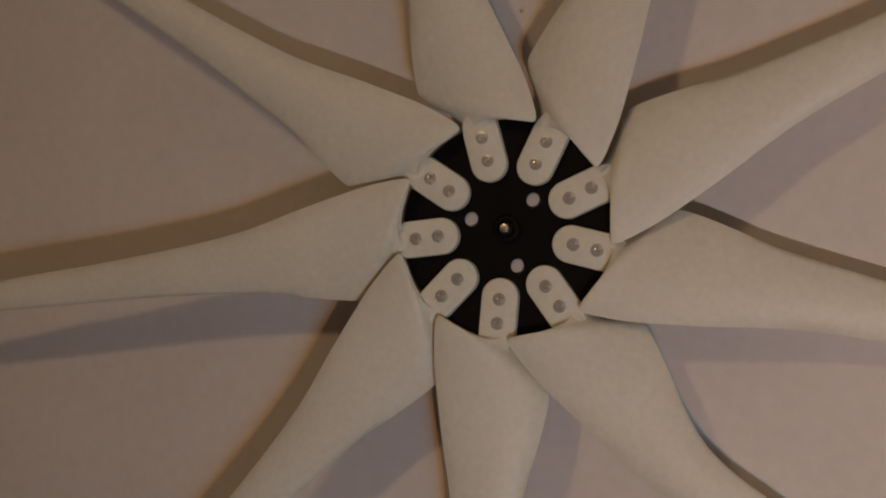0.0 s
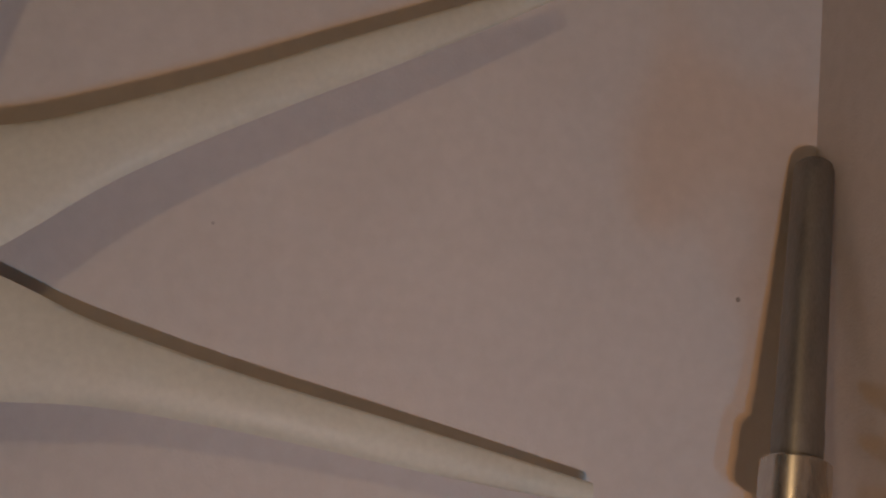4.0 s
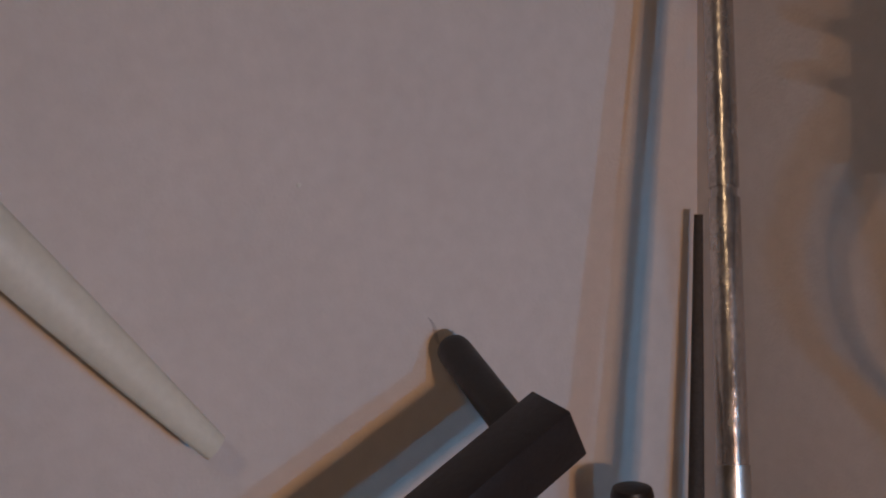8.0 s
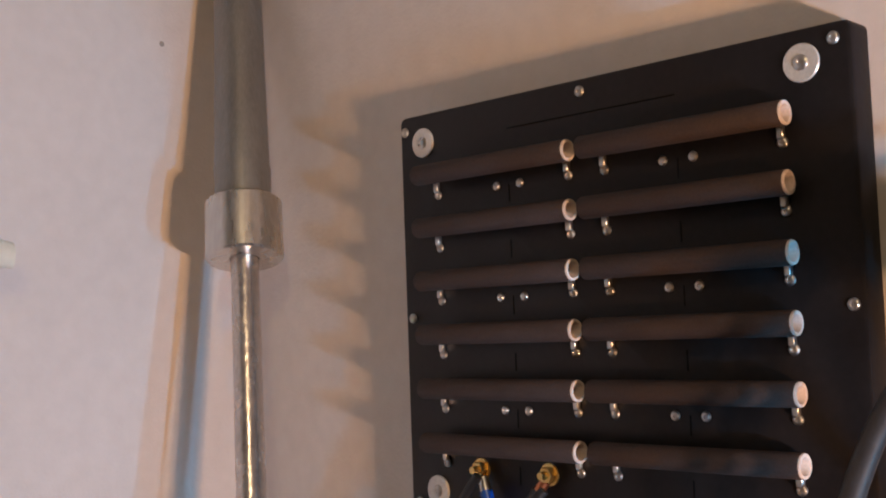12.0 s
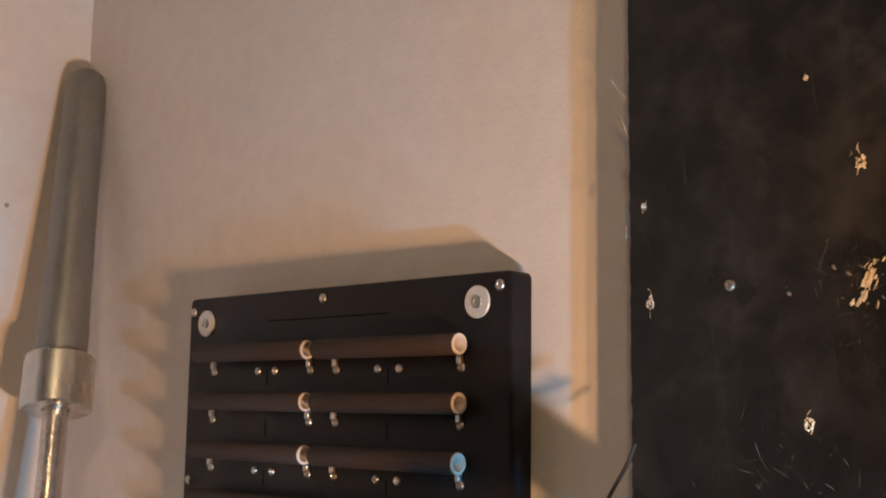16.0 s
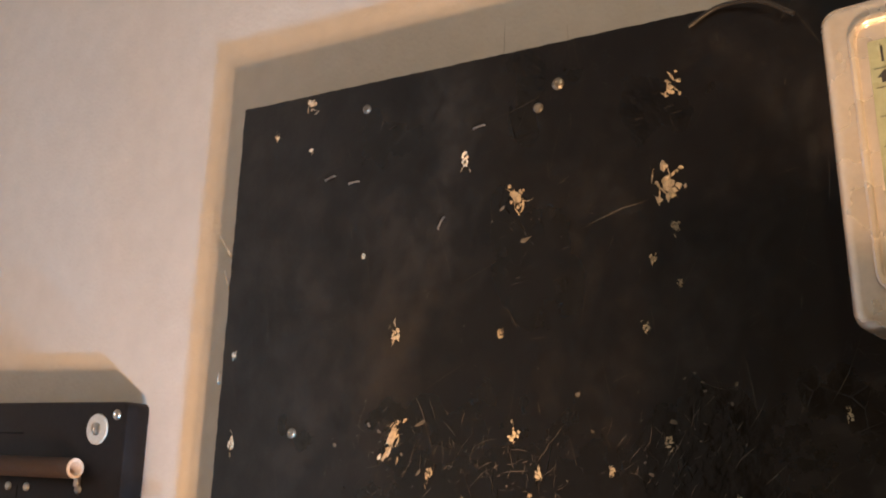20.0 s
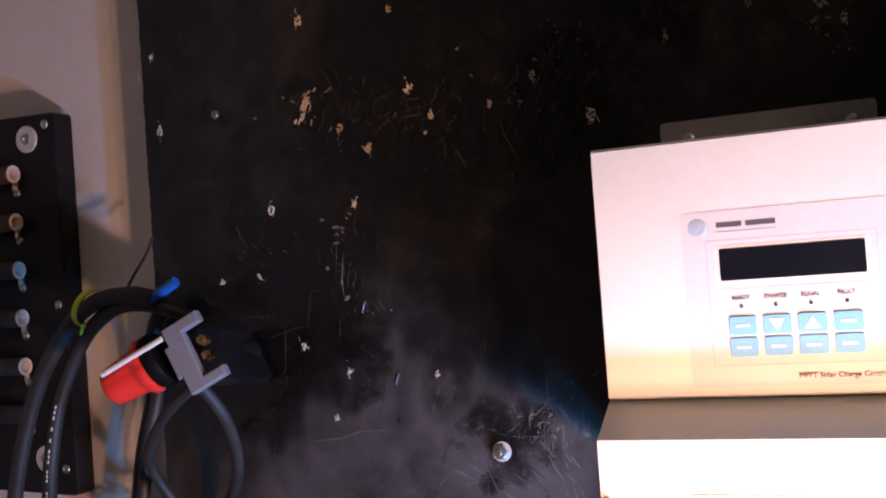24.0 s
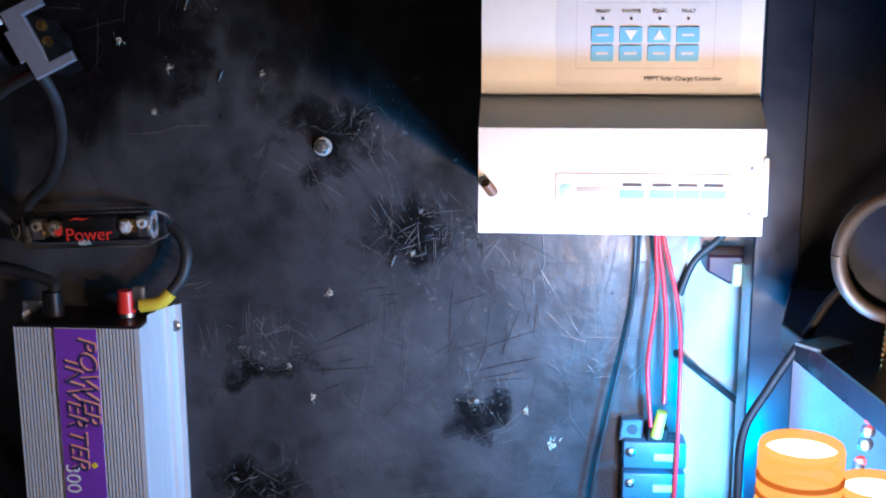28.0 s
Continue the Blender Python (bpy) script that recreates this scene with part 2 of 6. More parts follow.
def coated_panel():
    """Black bitumen-like coat: grey haze and greyed areas, glossy dark patches, and clusters of fine scratches."""
    m = material("black_panel_coat", (0.0035, 0.003, 0.0033), 0.42, vary=0.3, scale=9, bump=0.34, bump_scale=60, spec=0.55)
    nt = m.node_tree
    bsdf = nt.nodes["Principled BSDF"]
    co = nt.nodes.new("ShaderNodeTexCoord")

    def noise_tex(scale, detail, rough=0.55, vec=None):
        n = nt.nodes.new("ShaderNodeTexNoise")
        n.inputs["Scale"].default_value, n.inputs["Detail"].default_value, n.inputs["Roughness"].default_value = scale, detail, rough
        nt.links.new(vec or co.outputs["Object"], n.inputs["Vector"])
        return n.outputs["Fac"]

    def span(value, lo, hi, a=0.0, b=1.0):
        n = nt.nodes.new("ShaderNodeMapRange")
        n.interpolation_type = "SMOOTHSTEP"
        for key, v in (("From Min", lo), ("From Max", hi), ("To Min", a), ("To Max", b)):
            n.inputs[key].default_value = v
        nt.links.new(value, n.inputs["Value"])
        return n.outputs["Result"]

    def both(op, a, b):
        n = nt.nodes.new("ShaderNodeMath")
        n.operation = op
        nt.links.new(a, n.inputs[0])
        nt.links.new(b, n.inputs[1])
        return n.outputs[0]

    def blend(fac, a, colour):
        n = nt.nodes.new("ShaderNodeMix")
        n.data_type = "RGBA"
        nt.links.new(fac, n.inputs["Factor"])
        nt.links.new(a, n.inputs["A"])
        n.inputs["B"].default_value = colour
        return n.outputs["Result"]

    wob = nt.nodes.new("ShaderNodeTexNoise")
    wob.inputs["Scale"].default_value, wob.inputs["Detail"].default_value = 18, 3
    nt.links.new(co.outputs["Object"], wob.inputs["Vector"])
    small = nt.nodes.new("ShaderNodeVectorMath")
    small.operation = "SCALE"
    small.inputs["Scale"].default_value = 0.02
    nt.links.new(wob.outputs["Color"], small.inputs[0])
    bent = nt.nodes.new("ShaderNodeVectorMath")
    nt.links.new(co.outputs["Object"], bent.inputs[0])
    nt.links.new(small.outputs["Vector"], bent.inputs[1])
    lines = None
    for i, turn in enumerate((0.35, -0.75, 1.45, 2.3, 1.05)):
        turned = nt.nodes.new("ShaderNodeMapping")
        turned.inputs["Rotation"].default_value = (0, 0, turn)
        nt.links.new(bent.outputs["Vector"], turned.inputs["Vector"])
        mp = nt.nodes.new("ShaderNodeMapping")
        mp.inputs["Scale"].default_value = (620, 34, 1)
        mp.inputs["Location"].default_value = (3.1 * i, 1.7 * i, 0)
        nt.links.new(turned.outputs["Vector"], mp.inputs["Vector"])
        one = span(noise_tex(1.0 + 0.15 * i, 2, 0.5, mp.outputs["Vector"]), 0.66, 0.76)
        lines = one if lines is None else both("MAXIMUM", lines, one)
    lines = both("MULTIPLY", lines, span(noise_tex(130, 4, 0.7), 0.44, 0.60, 0.05, 0.9))
    crumbs = both("MULTIPLY", span(noise_tex(75, 8, 0.78), 0.58, 0.70), span(noise_tex(19, 3, 0.6), 0.45, 0.62, 0.0, 0.75))
    lines = both("MAXIMUM", lines, crumbs)
    clusters = span(noise_tex(8, 3), 0.53, 0.66)
    haze = span(noise_tex(6, 7, 0.7), 0.44, 0.64)
    streak_map = nt.nodes.new("ShaderNodeMapping")
    streak_map.inputs["Scale"].default_value = (22, 3, 1)
    nt.links.new(co.outputs["Object"], streak_map.inputs["Vector"])
    haze = both("MULTIPLY", haze, span(noise_tex(1, 5, 0.6, streak_map.outputs["Vector"]), 0.2, 0.75, 0.4, 1.0))
    haze = both("MULTIPLY", haze, span(noise_tex(36, 6, 0.72), 0.32, 0.68, 0.3, 1.15))
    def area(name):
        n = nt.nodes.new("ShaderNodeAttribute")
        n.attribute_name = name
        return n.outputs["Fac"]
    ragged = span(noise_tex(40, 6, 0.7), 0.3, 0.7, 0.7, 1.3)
    # worn: rubbed spots together with the painted shade band
    worn = span(both("MULTIPLY", area("rubbed_shaded"), ragged), 0.08, 1.15)
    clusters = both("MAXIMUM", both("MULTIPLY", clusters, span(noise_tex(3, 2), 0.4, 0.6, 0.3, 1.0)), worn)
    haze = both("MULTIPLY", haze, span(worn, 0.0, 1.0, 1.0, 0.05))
    clusters = span(clusters, 0.0, 1.0, 0.05, 1.0)
    groove = nt.nodes.new("ShaderNodeBump")
    groove.inputs["Strength"].default_value, groove.inputs["Distance"].default_value = 0.12, 0.0004
    nt.links.new(both("MULTIPLY", lines, span(clusters, 0.0, 1.0, 0.25, 1.0)), groove.inputs["Height"])
    nt.links.new(bsdf.inputs["Normal"].links[0].from_socket, groove.inputs["Normal"])
    nt.links.new(groove.outputs["Normal"], bsdf.inputs["Normal"])
    grey_cover = area("greyish")
    grey_cover = both("MULTIPLY", grey_cover, span(noise_tex(9, 7, 0.7), 0.3, 0.66, 0.25, 1.0))
    grey_cover = both("MULTIPLY", grey_cover, span(worn, 0.0, 1.0, 1.0, 0.04))
    creases = None
    for scale_of, wide_of in ((17, 0.012), (43, 0.02)):
        cell = nt.nodes.new("ShaderNodeTexVoronoi")
        cell.feature = "DISTANCE_TO_EDGE"
        cell.inputs["Scale"].default_value = scale_of
        cell.inputs["Randomness"].default_value = 1.0
        nt.links.new(co.outputs["Object"], cell.inputs["Vector"])
        one = both("MULTIPLY", span(cell.outputs["Distance"], 0.0, wide_of, 1.0, 0.0), span(noise_tex(scale_of * 0.7, 3, 0.6), 0.52, 0.62))
        creases = one if creases is None else both("MAXIMUM", creases, one)
    crease_bump = nt.nodes.new("ShaderNodeBump")
    crease_bump.inputs["Strength"].default_value, crease_bump.inputs["Distance"].default_value = 0.2, 0.0007
    nt.links.new(both("MULTIPLY", creases, span(both("MAXIMUM", grey_cover, clusters), 0.0, 0.6, 0.15, 1.0)), crease_bump.inputs["Height"])
    nt.links.new(bsdf.inputs["Normal"].links[0].from_socket, crease_bump.inputs["Normal"])
    nt.links.new(crease_bump.outputs["Normal"], bsdf.inputs["Normal"])
    old = bsdf.inputs["Base Color"].links[0].from_socket
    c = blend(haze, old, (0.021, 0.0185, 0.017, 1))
    c = blend(grey_cover, c, (0.062, 0.057, 0.061, 1))
    c = blend(both("MULTIPLY", lines, span(clusters, 0.0, 1.0, 0.04, 0.5)), c, (0.09, 0.083, 0.078, 1))
    nt.links.new(c, bsdf.inputs["Base Color"])
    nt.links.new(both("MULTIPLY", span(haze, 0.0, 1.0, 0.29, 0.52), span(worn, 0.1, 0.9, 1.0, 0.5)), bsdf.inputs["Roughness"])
    return m


PANEL = coated_panel()


CLEAR = bpy.data.materials.new("clear_plastic")
CLEAR.use_nodes = True
_nt = CLEAR.node_tree
_see, _gloss, _mix = (_nt.nodes.new(k) for k in ("ShaderNodeBsdfTransparent", "ShaderNodeBsdfPrincipled", "ShaderNodeMixShader"))
_see.inputs[0].default_value = (0.95, 0.95, 0.96, 1)
_gloss.inputs["Base Color"].default_value = (0.45, 0.44, 0.45, 1)
_gloss.inputs["Roughness"].default_value = 0.1
_graze = _nt.nodes.new("ShaderNodeLayerWeight")
_graze.inputs["Blend"].default_value = 0.14
_nt.links.new(_graze.outputs["Fresnel"], _mix.inputs[0])
_nt.links.new(_see.outputs[0], _mix.inputs[1])
_nt.links.new(_gloss.outputs[0], _mix.inputs[2])
_nt.links.new(_mix.outputs[0], _nt.nodes["Material Output"].inputs["Surface"])


def glow(name, colour, strength):
    m = bpy.data.materials.new(name)
    m.use_nodes = True
    b = m.node_tree.nodes["Principled BSDF"]
    b.inputs["Base Color"].default_value = (*colour, 1)
    b.inputs["Emission Color"].default_value = (*colour, 1)
    b.inputs["Emission Strength"].default_value = strength
    return m




def lit_plastic(name, tint, colour, strength, body):
    """Translucent plastic round a lamp: lets the lamp's light through, tinted, and glows."""
    m = bpy.data.materials.new(name)
    m.use_nodes = True
    nt = m.node_tree
    see, em, mix = (nt.nodes.new(k) for k in ("ShaderNodeBsdfTransparent", "ShaderNodeEmission", "ShaderNodeMixShader"))
    see.inputs[0].default_value = (*tint, 1)
    noise = nt.nodes.new("ShaderNodeTexNoise")
    noise.inputs["Scale"].default_value = 90
    span = nt.nodes.new("ShaderNodeMapRange")
    span.inputs["To Min"].default_value, span.inputs["To Max"].default_value = strength * 0.8, strength * 1.2
    nt.links.new(noise.outputs["Fac"], span.inputs["Value"])
    nt.links.new(span.outputs["Result"], em.inputs["Strength"])
    em.inputs["Color"].default_value = (*colour, 1)
    mix.inputs[0].default_value = body
    nt.links.new(see.outputs[0], mix.inputs[1])
    nt.links.new(em.outputs[0], mix.inputs[2])
    nt.links.new(mix.outputs[0], nt.nodes["Material Output"].inputs["Surface"])
    return m


LAMP_WHITE = lit_plastic("lamp_white", (1, 0.95, 0.9), (1.0, 0.86, 0.72), 8.0, 0.35)
LAMP_ORANGE = lit_plastic("lamp_orange", (1, 0.85, 0.7), (1.0, 0.32, 0.05), 3.0, 0.74)
LAMP_THREAD = lit_plastic("lamp_thread", (1, 0.75, 0.5), (0.9, 0.16, 0.008), 0.9, 0.75)
LAMP_COOL = glow("lamp_cool", (0.5, 0.75, 1.0), 4.0)

# ---- building helpers ----
WALL_A = Matrix(((1, 0, 0, 0), (0, 0, -1, 0), (0, 1, 0, 0), (0, 0, 0, 1)))
WALL_B = Matrix(((0, 0, -1, 0), (-1, 0, 0, 0), (0, 1, 0, 0), (0, 0, 0, 1)))


def on_a(x, z, out=0.0, turn=0.0):
    """A frame on the wall y = 0: u to the right, v up, w out of the wall."""
    return Matrix.Translation((x, -out, z)) @ WALL_A @ Matrix.Rotation(radians(turn), 4, "Z")


def on_b(y, z, out=0.0, turn=0.0):
    """A frame on the wall x = 0: u to the right, v up, w out of the wall."""
    return Matrix.Translation((-out, y, z)) @ WALL_B @ Matrix.Rotation(radians(turn), 4, "Z")


def thing(name, m, label, category, group="", kind=""):
    ob = new(name)
    ob.empty_display_size = 0.02
    ob.matrix_world = m
    return tagged(ob, label, category, group, kind)


def part(name, bm, mat, parent=None, label="", sharp=40):
    me = bpy.data.meshes.new(name)
    bm.normal_update()
    bm.to_mesh(me)
    bm.free()
    me.materials.append(mat)
    for p in me.polygons:
        p.use_smooth = True
    me.set_sharp_from_angle(angle=radians(sharp))
    ob = new(name, me)
    if parent is not None:
        ob.parent = parent
    if label:
        tagged(ob, label)
    return ob


def solid(name, bm, mat, m, label, category, group="", kind="", sharp=40):
    ob = part(name, bm, mat, None, "", sharp)
    ob.matrix_world = m
    return tagged(ob, label, category, group, kind)


def box(u0, u1, v0, v1, w0, w1, bevel=0.0, seg=2, bm=None):
    made = bm or bmesh.new()
    tmp = bmesh.new()
    bmesh.ops.create_cube(tmp, size=1)
    for v in tmp.verts:
        v.co = Vector(((u0 + u1) / 2 + v.co.x * (u1 - u0), (v0 + v1) / 2 + v.co.y * (v1 - v0), (w0 + w1) / 2 + v.co.z * (w1 - w0)))
    if bevel:
        bmesh.ops.bevel(tmp, geom=tmp.edges[:], offset=bevel, segments=seg, profile=0.5, affect="EDGES")
    return merge(made, tmp)


def merge(bm, other):
    me = bpy.data.meshes.new("t")
    other.to_mesh(me)
    other.free()
    bm.from_mesh(me)
    bpy.data.meshes.remove(me)
    return bm


def cyl(p0, p1, r0, r1=None, seg=24, bm=None, caps=True):
    made = bm or bmesh.new()
    p0, p1 = Vector(p0), Vector(p1)
    tmp = bmesh.new()
    bmesh.ops.create_cone(tmp, cap_ends=caps, segments=seg, radius1=r0, radius2=r0 if r1 is None else r1, depth=(p1 - p0).length)
    q = (p1 - p0).to_track_quat("Z", "Y").to_matrix().to_4x4()
    bmesh.ops.transform(tmp, matrix=Matrix.Translation((p0 + p1) / 2) @ q, verts=tmp.verts)
    return merge(made, tmp)


def lathe(profile, p0=(0, 0, 0), axis=(0, 0, 1), seg=24, bm=None):
    """A turned body: profile of (radius, height) along axis from p0."""
    made = bm or bmesh.new()
    q = Vector(axis).to_track_quat("Z", "Y").to_matrix().to_4x4()
    m = Matrix.Translation(p0) @ q
    rings = []
    for r, h in profile:
        if r <= 1e-6:
            rings.append([made.verts.new(m @ Vector((0, 0, h)))])
        else:
            rings.append([made.verts.new(m @ Vector((r * math.cos(a), r * math.sin(a), h))) for a in (2 * math.pi * i / seg for i in range(seg))])
    for a, b in zip(rings, rings[1:]):
        for i in range(seg):
            j = (i + 1) % seg
            f = [a[i % len(a)], a[j % len(a)], b[j % len(b)], b[i % len(b)]]
            f = list(dict.fromkeys(f))
            if len(f) > 2:
                made.faces.new(f)
    return made


def smooth_path(points, step=6):
    """Points along a smooth curve through the given ones."""
    pts = [Vector(p) for p in points]
    pts = [2 * pts[0] - pts[1]] + pts + [2 * pts[-1] - pts[-2]]
    out = []
    for i in range(1, len(pts) - 2):
        a, b, c, d = pts[i - 1:i + 3]
        for k in range(step):
            t = k / step
            out.append(0.5 * ((2 * b) + (c - a) * t + (2 * a - 5 * b + 4 * c - d) * t * t + (3 * b - a - 3 * c + d) * t ** 3))
    out.append(pts[-2])
    return out


def sweep(points, radius, seg=10, step=6, bm=None):
    """A round cable along a smooth curve."""
    made = bm or bmesh.new()
    path = smooth_path(points, step)
    rings = []
    up = Vector((0.31, 0.17, 0.93))
    for i, p in enumerate(path):
        d = (path[min(i + 1, len(path) - 1)] - path[max(i - 1, 0)]).normalized()
        side = d.cross(up)
        side = side.normalized() if side.length > 1e-4 else d.orthogonal().normalized()
        up = side.cross(d).normalized()
        rings.append([made.verts.new(p + radius * (math.cos(a) * side + math.sin(a) * up)) for a in (2 * math.pi * k / seg for k in range(seg))])
    for a, b in zip(rings, rings[1:]):
        for k in range(seg):
            made.faces.new((a[k], a[(k + 1) % seg], b[(k + 1) % seg], b[k]))
    made.faces.new(rings[0][::-1])
    made.faces.new(rings[-1])
    return made


def plate(outline, w0, w1, bevel=0.0, seg=2, bm=None):
    """A flat plate with the given outline (u, v) from w0 to w1."""
    made = bm or bmesh.new()
    tmp = bmesh.new()
    lo = tmp.faces.new([tmp.verts.new((u, v, w0)) for u, v in outline])
    top = bmesh.ops.extrude_face_region(tmp, geom=[lo])
    bmesh.ops.translate(tmp, vec=(0, 0, w1 - w0), verts=[g for g in top["geom"] if isinstance(g, bmesh.types.BMVert)])
    bmesh.ops.recalc_face_normals(tmp, faces=tmp.faces[:])
    if bevel:
        front = [e for e in tmp.edges if all(abs(v.co.z - w1) < 1e-6 for v in e.verts)]
        bmesh.ops.bevel(tmp, geom=front, offset=bevel, segments=seg, profile=0.5, affect="EDGES")
    return merge(made, tmp)


def rounded(u0, u1, v0, v1, r, seg=6):
    """The outline of a rectangle with round corners."""
    out = []
    for cu, cv, a0 in ((u1 - r, v1 - r, 0), (u0 + r, v1 - r, 90), (u0 + r, v0 + r, 180), (u1 - r, v0 + r, 270)):
        for k in range(seg + 1):
            a = radians(a0 + 90 * k / seg)
            out.append((cu + r * math.cos(a), cv + r * math.sin(a)))
    return out


def words(name, text, size, mat, parent, u, v, w, turn=0.0, align="LEFT", shear=0.0, label=""):
    cu = bpy.data.curves.new(name, "FONT")
    cu.body, cu.size, cu.align_x, cu.align_y, cu.extrude, cu.shear = text, size, align, "CENTER", 0.0002, shear
    tmp = bpy.data.objects.new("t", cu)
    scene.collection.objects.link(tmp)
    me = bpy.data.meshes.new_from_object(tmp.evaluated_get(bpy.context.evaluated_depsgraph_get()))
    bpy.data.objects.remove(tmp)
    me.materials.clear()
    me.materials.append(mat)
    ob = new(name, me)
    ob.parent = parent
    ob.matrix_local = Matrix.Translation((u, v, w)) @ Matrix.Rotation(radians(turn), 4, "Z")
    if label:
        tagged(ob, label)
    return ob


def screw(parent, u, v, w, r=0.0035, mat=None, name="screw"):
    """A pan-head screw with a cross recess."""
    bm = lathe([(0, 0.0022), (r * 0.25, 0.0016), (r * 0.35, 0.0022), (r * 0.8, 0.0018), (r, 0.0008), (r, -0.001)], (u, v, w), (0, 0, 1), 14)
    return part(name, bm, mat or STEEL, parent)


# ---- the room ----


def wall(name, x0, x1, y0, y1, z0, z1, mat, label, category="wall"):
    bm = box(x0, x1, y0, y1, z0, z1)
    return solid(name, bm, mat, Matrix.Identity(4), label, category, kind="structure")


wall("wall_north", -3.4, 0.003, 0.0, 0.12, 0.0, 2.6, PAINT, "pale painted wall behind the wind turbine")
solid("wall_east", plate([(0.003, 0.12), (-0.012, -0.79), (-0.012, -3.4), (0.12, -3.4), (0.12, 0.12)], 0.0, 2.6), PAINT, Matrix.Identity(4), "pale painted wall with boards fixed on it", "wall", kind="structure")
# unseen closing walls, coloured dark to cut bounced light
wall("unseen_wall_west", -3.52, -3.4, -3.4, 0.12, 0.0, 2.6, DARK_UNSEEN, "plain unseen wall, dark to cut bounced light")
wall("unseen_wall_south", -3.52, 0.12, -3.52, -3.4, 0.0, 2.6, DARK_UNSEEN, "plain unseen wall, dark to cut bounced light")
wall("floor", -3.52, 0.12, -3.52, 0.12, -0.12, 0.0, FLOOR, "plain grey concrete floor", "floor")
wall("ceiling", -3.52, 0.12, -3.52, 0.12, 2.6, 2.72, CEILING, "plain pale ceiling", "ceiling")

# ---- wind turbine rotor on the wall ----
HUB = on_a(-1.093, 1.5357, 0.0725) @ Matrix.Rotation(radians(3.2), 4, "Y")
BLADE_TURNS = (108.2, 67.2, 27.1, -10.6, -51.2, -91.6, -131.4, -171.2, 149.8)


def blade_mesh(bow=0.0, reach=1.0):
    """One moulded blade along +u: narrow root tongue, broad horned shoulder, long taper, and twist; bow warps it sideways."""
    top = [(0.120, 0.0205), (0.134, 0.0215), (0.147, 0.031), (0.160, 0.045), (0.174, 0.059), (0.188, 0.0645), (0.215, 0.062), (0.25, 0.056), (0.30, 0.0465), (0.365, 0.041), (0.43, 0.037), (0.50, 0.0345), (0.6, 0.033), (0.7, 0.031), (0.842, 0.027)]
    low = [(0.131, -0.0195), (0.122, -0.036), (0.113, -0.052), (0.106, -0.064), (0.110, -0.0695), (0.125, -0.0705), (0.16, -0.068), (0.19, -0.063), (0.25, -0.051), (0.31, -0.037), (0.36, -0.029), (0.42, -0.023), (0.48, -0.0185), (0.55, -0.0145), (0.62, -0.0115), (0.70, -0.007), (0.76, -0.003), (0.845, 0.004)]

    def line(pts, n):
        fine = smooth_path([(u, v, 0) for u, v in pts], 8)
        return [fine[round(i * (len(fine) - 1) / n)] for i in range(n + 1)]
    n, m = 60, 14
    a, b = line(top, n), line(low, n)
    bm = bmesh.new()
    faces = []
    for side in (1, -1):
        grid = []
        for i in range(n + 1):
            s = i / n
            row = []
            for j in range(m + 1):
                t = j / m
                p = a[i].lerp(b[i], t)
                camber = 0.013 * (1 - s * 0.75) * 4 * t * (1 - t) * min(1, 0.25 + 3 * s)
                twist = -math.sin(radians(2 + 15 * (1 - s) ** 1.6)) * p.y
                thick = (0.0046 - 0.0022 * s) * (4 * t * (1 - t)) ** 0.4 + 0.0004
                w = 0.001 + camber + twist + 0.010 * s
                k = min(max((p.x - 0.32) / 0.22, 0.0), 1.0)
                row.append(bm.verts.new((0.13 + (p.x - 0.13) * (reach if p.x > 0.13 else 1.0), p.y + bow * k * k * (3 - 2 * k), w + side * thick)))
            grid.append(row)
        for i in range(n):
            for j in range(m):
                f = (grid[i][j], grid[i][j + 1], grid[i + 1][j + 1], grid[i + 1][j])
                bm.faces.new(f if side < 0 else f[::-1])
        faces.append(grid)
    up, lo = faces
    rim = [(i, 0) for i in range(n + 1)] + [(n, j) for j in range(1, m + 1)] + [(i, m) for i in range(n - 1, -1, -1)] + [(0, j) for j in range(m - 1, 0, -1)]
    for k in range(len(rim)):
        (i, j), (p, q) = rim[k], rim[(k + 1) % len(rim)]
        bm.faces.new((up[i][j], up[p][q], lo[p][q], lo[i][j]))
    tongue = [(0.140, 0.016), (0.124, 0.021), (0.12, 0.0215)] + [(0.078 + 0.0215 * math.cos(radians(c)), 0.0215 * math.sin(radians(c))) for c in range(90, 271, 12)] + [(0.12, -0.0215), (0.124, -0.021), (0.140, -0.016)]
    plate(tongue, -0.004, 0.0062, 0.002, 2, bm)
    rows = []
    for i in range(15):
        s = i / 14
        u, wide, high = 0.119 + 0.09 * s, 0.0200 * (1 - s) ** 0.8 + 0.001, 0.0062 + 0.0085 * math.sin(math.pi * s) - 0.004 * s
        rows.append([bm.verts.new((u, wide * math.cos(a), -0.003 + (high + 0.003) * math.sin(a) ** 0.6)) for a in (math.pi * k / 12 for k in range(13))])
    for a, b in zip(rows, rows[1:]):
        for k in range(12):
            bm.faces.new((a[k], a[k + 1], b[k + 1], b[k]))
    bmesh.ops.recalc_face_normals(bm, faces=bm.faces[:])
    return bm


